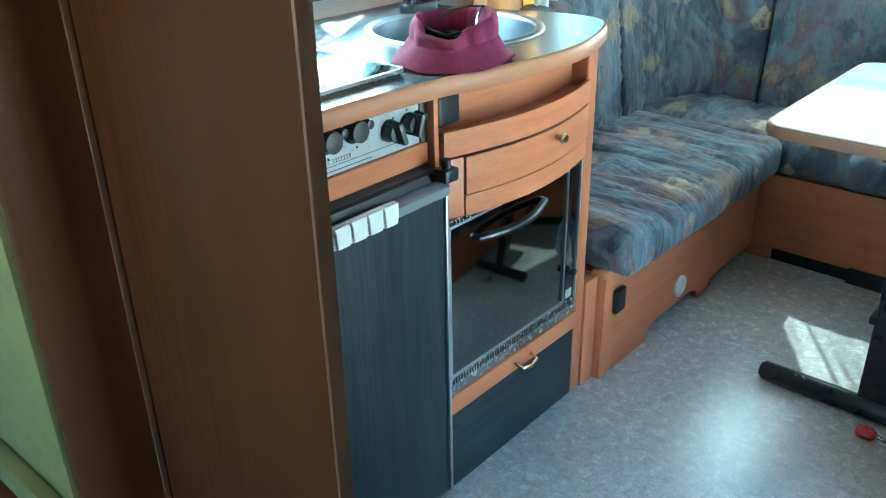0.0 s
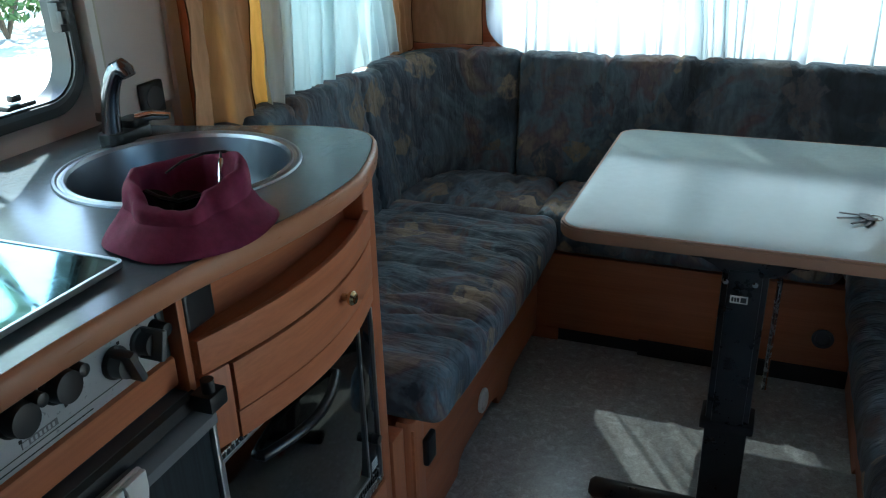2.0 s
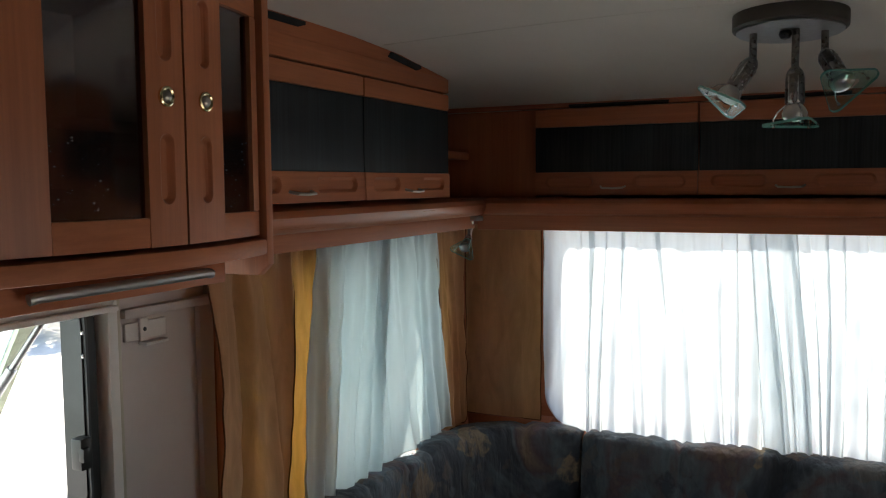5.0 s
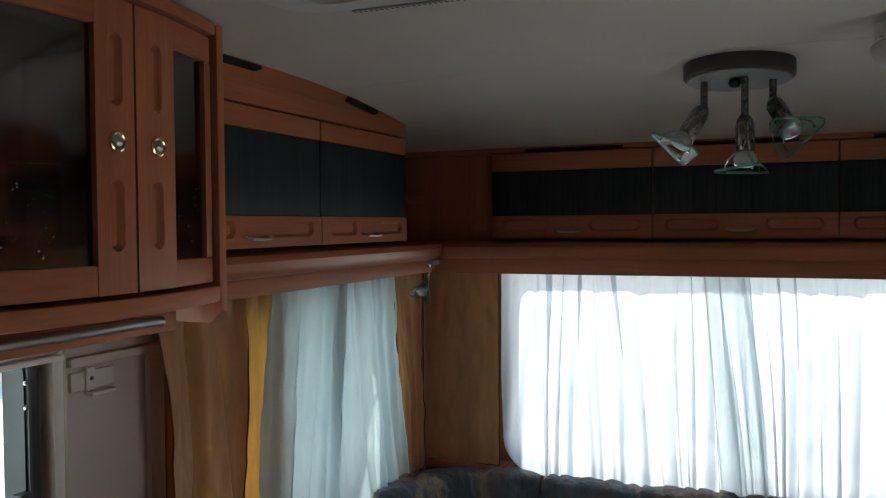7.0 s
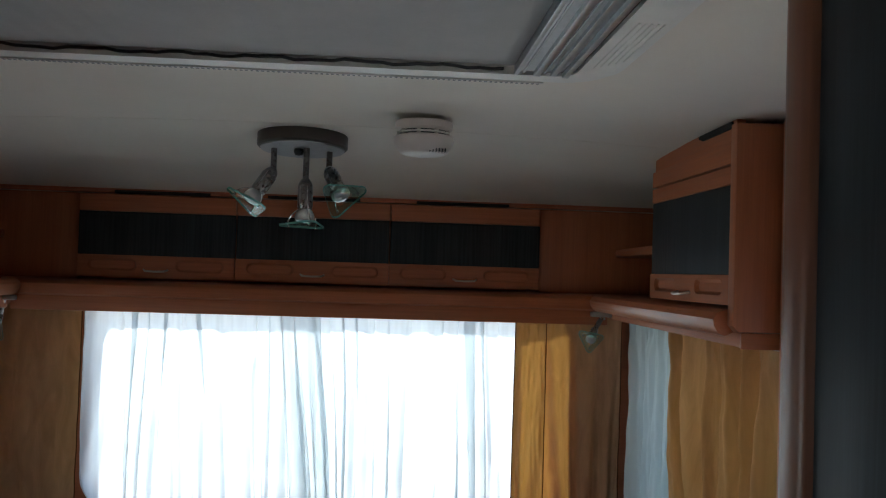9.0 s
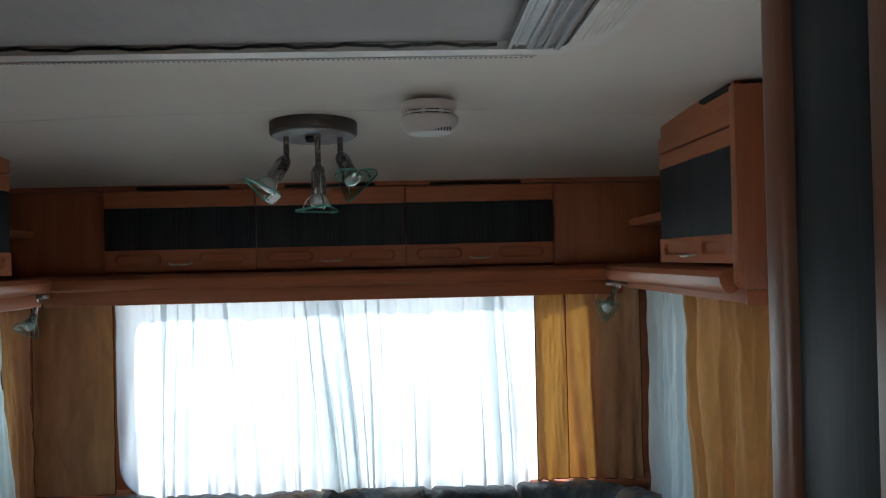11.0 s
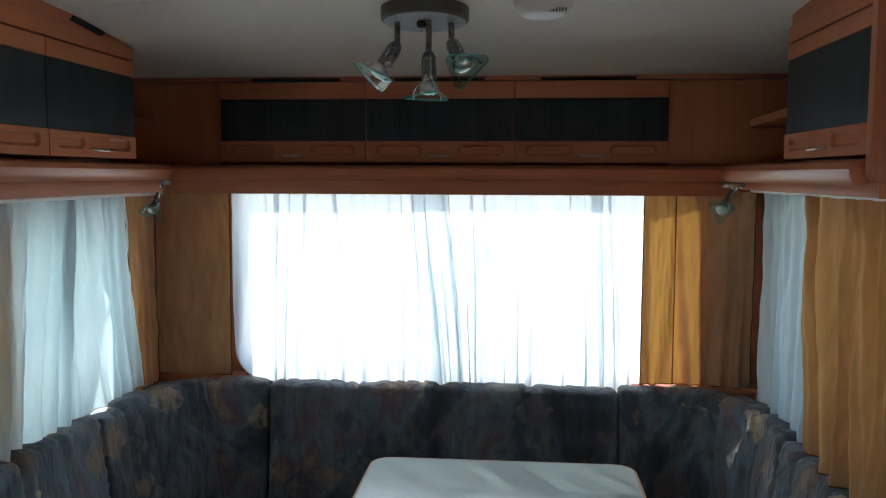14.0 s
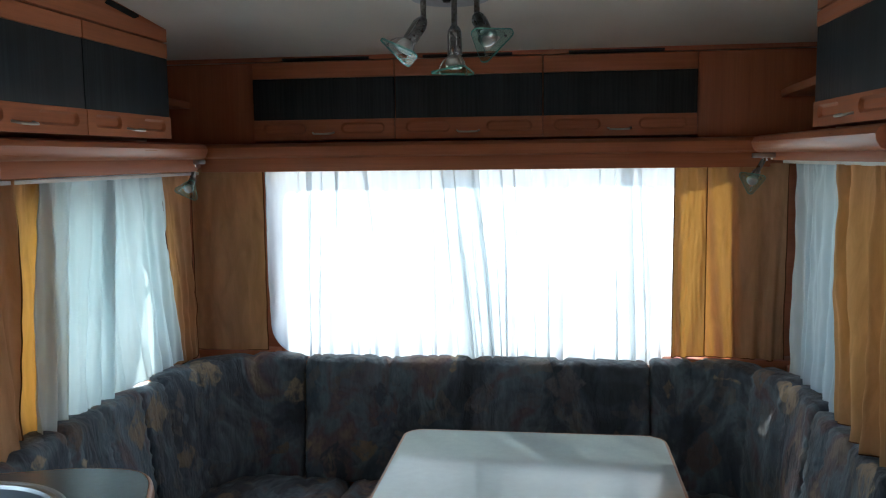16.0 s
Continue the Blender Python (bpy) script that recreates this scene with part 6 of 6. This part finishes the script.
def spot_head(parent, pivot, toward, stem_from, spin, size=1.0):
    """A jointed lamp head: stem, slotted holder, bulb and a rounded triangular glass plate with a round hole held by three pins."""
    d = Vector(toward).normalized()
    q = d.to_track_quat("Z", "Y").to_matrix().to_4x4()
    m = Matrix.Translation(Vector(pivot)) @ q @ pose(0, 0, 0, 0, 0, spin) @ Matrix.Scale(size, 4)
    def put(bm):
        bmesh.ops.transform(bm, matrix=m, verts=bm.verts)
        return bm
    h = part("holder", put(lathe([(0, -0.004), (0.009, -0.002), (0.013, 0.004), (0.0155, 0.010), (0.016, 0.062), (0.013, 0.066), (0, 0.066)], (0, 0, 0), 24)), DARKSTEEL, parent, "slotted steel lamp holder")
    part("stem", tube([stem_from, pivot], 0.0068, 12), DARKSTEEL, h)
    for k in range(6):
        a = radians(60 * k)
        part("rib", put(box(0.0155 * math.cos(a) - 0.0012, 0.0155 * math.cos(a) + 0.0012, 0.0155 * math.sin(a) - 0.0012, 0.0155 * math.sin(a) + 0.0012, 0.014, 0.06, 0)), STEEL, h)
    part("bulb", put(lathe([(0.011, 0.062), (0.018, 0.070), (0.0225, 0.080), (0.021, 0.088), (0.014, 0.093), (0.0, 0.095)], (0, 0, 0), 28)), BULB, h, "clear reflector bulb")
    tri = []
    for c in range(3):
        a0 = radians(120 * c)
        cx, cy = 0.042 * math.cos(a0), 0.042 * math.sin(a0)
        for i in range(9):
            a = a0 + radians(-56 + 14 * i)
            tri.append((cx + 0.013 * math.cos(a), cy + 0.013 * math.sin(a)))
    hole = []
    for x, y in tri:
        a = math.atan2(y, x)
        hole.append((0.0235 * math.cos(a), 0.0235 * math.sin(a)))
    part("glass_shade", put(ring(tri, hole, "z", 0.096, 0.0995)), GREENGLASS, h, "green-edged triangular glass plate")
    part("shade_edge", put(ring([(x * 1.012, y * 1.012) for x, y in tri], [(x * 0.985, y * 0.985) for x, y in tri], "z", 0.0955, 0.100)), plain("green_glass_edge", (0.16, 0.38, 0.33), 0.1, grain=0), h)
    for c in range(3):
        a = radians(120 * c)
        x, y = 0.036 * math.cos(a), 0.036 * math.sin(a)
        part("pin", put(tube([(x, y, 0.102), (x, y, 0.088), (x * 0.8, y * 0.8, 0.075), (x * 0.42, y * 0.42, 0.064)], 0.0016, 6)), CHROME, h)
        part("pin_cap", put(lathe([(0, 0), (0.003, 0), (0.003, 0.003), (0, 0.003)], (x, y, 0.0995), 10)), CHROME, h)
    return h

Z0 = CEIL_L - 0.032
spot_head(sl3, (-0.052, -0.887, 1.855), (-0.44, -0.30, -0.74), (-0.052, -0.886, Z0), -15, 1.0)
spot_head(sl3, (0.022, -0.905, 1.832), (0.02, -0.10, -1.0), (0.022, -0.903, Z0), 80, 1.02)
spot_head(sl3, (0.070, -0.867, 1.862), (0.34, -0.62, -0.66), (0.070, -0.868, Z0), 32, 1.02)

def reading_spot(x, y, z, drop, lean, spin):
    s = thing("reading_spotlight", (x, y, z), "small reading spotlight with a green glass shade under the pelmet", "lamp", "reading spotlights")
    part("base", prism(rrect(x - 0.034, x + 0.034, y - 0.018, y + 0.018, 0.016), "z", z - 0.014, z, 0.004), ALU, s, "oval aluminium base")
    p = (x + drop[0], y + drop[1], z + drop[2])
    part("collar", lathe([(0, 0), (0.009, 0), (0.008, -0.008), (0, -0.009)], (x, y, z - 0.0138), 16), CHROME, s)
    spot_head(s, p, lean, (x, y, z - 0.014), spin, 0.70)
    return s
reading_spot(-0.832, -0.415, 1.5395, (-0.006, 0.0, -0.058), (0.12, -0.80, -0.42), 60)
reading_spot(0.826, -0.415, 1.5395, (-0.020, 0.0, -0.050), (-0.35, -0.75, -0.36), 20)

sm = thing("smoke_alarm", (0.273, -1.115, 1.92), "round white smoke alarm on the ceiling", "smoke alarm")
SC = (0.273, -1.115, 1.934)
ALARM = plain("aged_white_plastic", (0.56, 0.50, 0.465), 0.45, grain=0.1)
TALL = Matrix.Diagonal((1.08, 1.08, 1.2, 1))
part("mount", lathe([(0, 0), (0.053, 0), (0.053, -0.011), (0.049, -0.014), (0.045, -0.0155), (0, -0.0155)], SC, 48, m=TALL), ALARM, sm)
part("vent_ring", lathe([(0.0455, -0.015), (0.0455, -0.024), (0, -0.024)], SC, 48, m=TALL), SLATEP, sm)
part("vent_bar", lathe([(0.0455, -0.0178), (0.0495, -0.0178), (0.050, -0.0192), (0.0495, -0.0205), (0.0455, -0.0205)], SC, 48, m=TALL, caps=False), WHITEP, sm)
for k in range(9):
    a = 2 * math.pi * (k + 0.4) / 9
    post = box(0.046, 0.0535, -0.0035, 0.0035, -0.0285, -0.0175, 0)
    bmesh.ops.transform(post, matrix=Matrix.Translation(Vector(SC)) @ Matrix.Rotation(a, 4, "Z"), verts=post.verts)
    part("vent_post", post, ALARM, sm)
part("body", lathe([(0.044, -0.0232), (0.053, -0.0235), (0.0555, -0.026), (0.0555, -0.034), (0.051, -0.042), (0.044, -0.0500), (0.041, -0.0515), (0, -0.0525)], SC, 56, m=TALL), ALARM, sm)
part("test_button", lathe([(0, -0.0538), (0.036, -0.0536), (0.039, -0.0526)], SC, 36, m=TALL), plain("off_white_button", (0.66, 0.64, 0.6), 0.45), sm)
for k in range(6):
    part("sound_slot", box(SC[0] + 0.010 + k * 0.006, SC[0] + 0.0120 + k * 0.006, SC[1] - 0.046, SC[1] - 0.034 + k * 0.001, SC[2] - 0.0622, SC[2] - 0.056, 0), SLATEP, sm)

hc = thing("roof_hatch", (0, -2.02, 1.92), "cream roof hatch frame with a closed grey blind", "roof hatch", kind="structure")
HO, HI = rrect(-0.52, 0.52, -2.50, -1.59, 0.07, 8), rrect(-0.455, 0.455, -2.44, -1.645, 0.03, 8)
HM = rrect(-0.50, 0.50, -2.48, -1.61, 0.06, 8)
part("frame", join(ring(HO, HI, "z", 1.920, 1.955), ring(HM, HI, "z", 1.911, 1.9205)), WHITEP, hc)
part("blind", sheet(90, 4, lambda u, v: Vector((-0.455 + 0.91 * u, -2.44 + 0.795 * v, 1.9235 + 0.0005 * math.sin(u * 180)))), BLIND, hc, "pleated grey blind")
ridges = [box(0.372, 0.446, -2.44, -1.652, 1.9145, 1.9225, 0.002)]
for x0, x1, zz in ((0.372, 0.378, 1.909), (0.384, 0.387, 1.912), (0.398, 0.408, 1.908), (0.413, 0.416, 1.912), (0.422, 0.430, 1.909), (0.438, 0.446, 1.907)):
    ridges.append(box(x0, x1, -2.44, -1.652, zz, 1.9146, 0.001))
part("pull_bar", join(*ridges), ALU, hc, "ribbed aluminium pull bar")
part("bar_gap", box(0.4465, 0.4545, -2.44, -1.646, 1.916, 1.9232, 0), BLACKP, hc)
for y in (-1.70, -1.78, -1.655):
    part("brush", box(0.446, 0.4535, y - 0.025, y + 0.012, 1.9135, 1.9165, 0.001), GREYP, hc)
part("blind_edge", tube([(-0.455 + 0.0166 * i, -1.6465, 1.9185 + 0.0015 * math.sin(i * 0.9) + 0.001 * math.sin(i * 2.3)) for i in range(50)], 0.0022, 6), BLACKP, hc, "frayed dark edge of the blind")
gm = part("vent_strip", box(-0.42, 0.42, -1.610, -1.606, 1.9085, 1.9112, 0.0005), WHITEP, hc)
part("comb", join(*[box(-0.418 + 0.0074 * i, -0.4145 + 0.0074 * i, -1.609, -1.6035, 1.9082, 1.9105, 0) for i in range(113)]), GREYP, gm, "fine grey comb of air slots")
for i in range(5):
    part("corner_rib", tube([(0.470 + 0.007 * i, -1.70 - 0.010 * i, 1.9108), (0.470 + 0.007 * i, -1.90, 1.9108)], 0.0012, 6), WHITEP, hc)

# ---- outside ----
ground = structure("ground", sheet(40, 40, lambda u, v: Vector((-3000 * (1 - 2 * u) ** 3, 3000 * (2 * v - 1) ** 3, -0.62))), GRAVEL, "pale sunlit gravel ground")
def shrub(x, y, r, h, seed):
    rnd = random.Random(seed)
    s = thing("shrub", (x, y, -0.62), "leafy green shrub on the gravel", "shrub", "shrubs")
    for k in range(5):
        a = rnd.uniform(0, 6.28)
        part("stem", tube([(x, y, -0.62), (x + 0.3 * r * math.cos(a), y + 0.3 * r * math.sin(a), -0.62 + 0.5 * h), (x + 0.6 * r * math.cos(a), y + 0.6 * r * math.sin(a), -0.62 + 0.8 * h)], [0.03, 0.02, 0.01], 6), BARK, s)
    vs, fs = [], []
    for k in range(1500):
        a, e = rnd.uniform(0, 6.28), rnd.uniform(-0.2, 1.5)
        rr = r * (0.55 + 0.45 * rnd.random()) * (0.85 + 0.3 * math.sin(3 * a + seed))
        c = Vector((x + rr * math.cos(a) * math.cos(e), y + rr * math.sin(a) * math.cos(e), -0.5 + h * (0.15 + 0.85 * math.sin(max(0, e)) * (0.7 + 0.3 * rnd.random()))))
        d1 = Vector((rnd.uniform(-1, 1), rnd.uniform(-1, 1), rnd.uniform(-1, 1))).normalized() * rnd.uniform(0.05, 0.10)
        d2 = d1.cross(Vector((rnd.uniform(-1, 1), rnd.uniform(-1, 1), rnd.uniform(-1, 1)))).normalized() * 0.035
        n0 = len(vs)
        vs += [c - d1, c - d2, c + d1, c + d2]
        fs.append((n0, n0 + 1, n0 + 2, n0 + 3))
    me = bpy.data.meshes.new("crown")
    me.from_pydata([tuple(v - s.location) for v in vs], [], fs)
    me.materials.append(LEAFY)
    o = new("crown", me)
    o.parent = s
    return s
for i, (x, y, r, h) in enumerate(((-10.5, 6.6, 1.2, 1.7), (-12.2, 7.0, 1.5, 2.3), (-11.0, 8.6, 1.4, 2.0), (-13.5, 9.5, 1.8, 2.6), (-9.8, 8.2, 1.1, 1.6), (-14.5, 7.0, 1.6, 2.4))):
    shrub(x, y, r, h, i + 1)
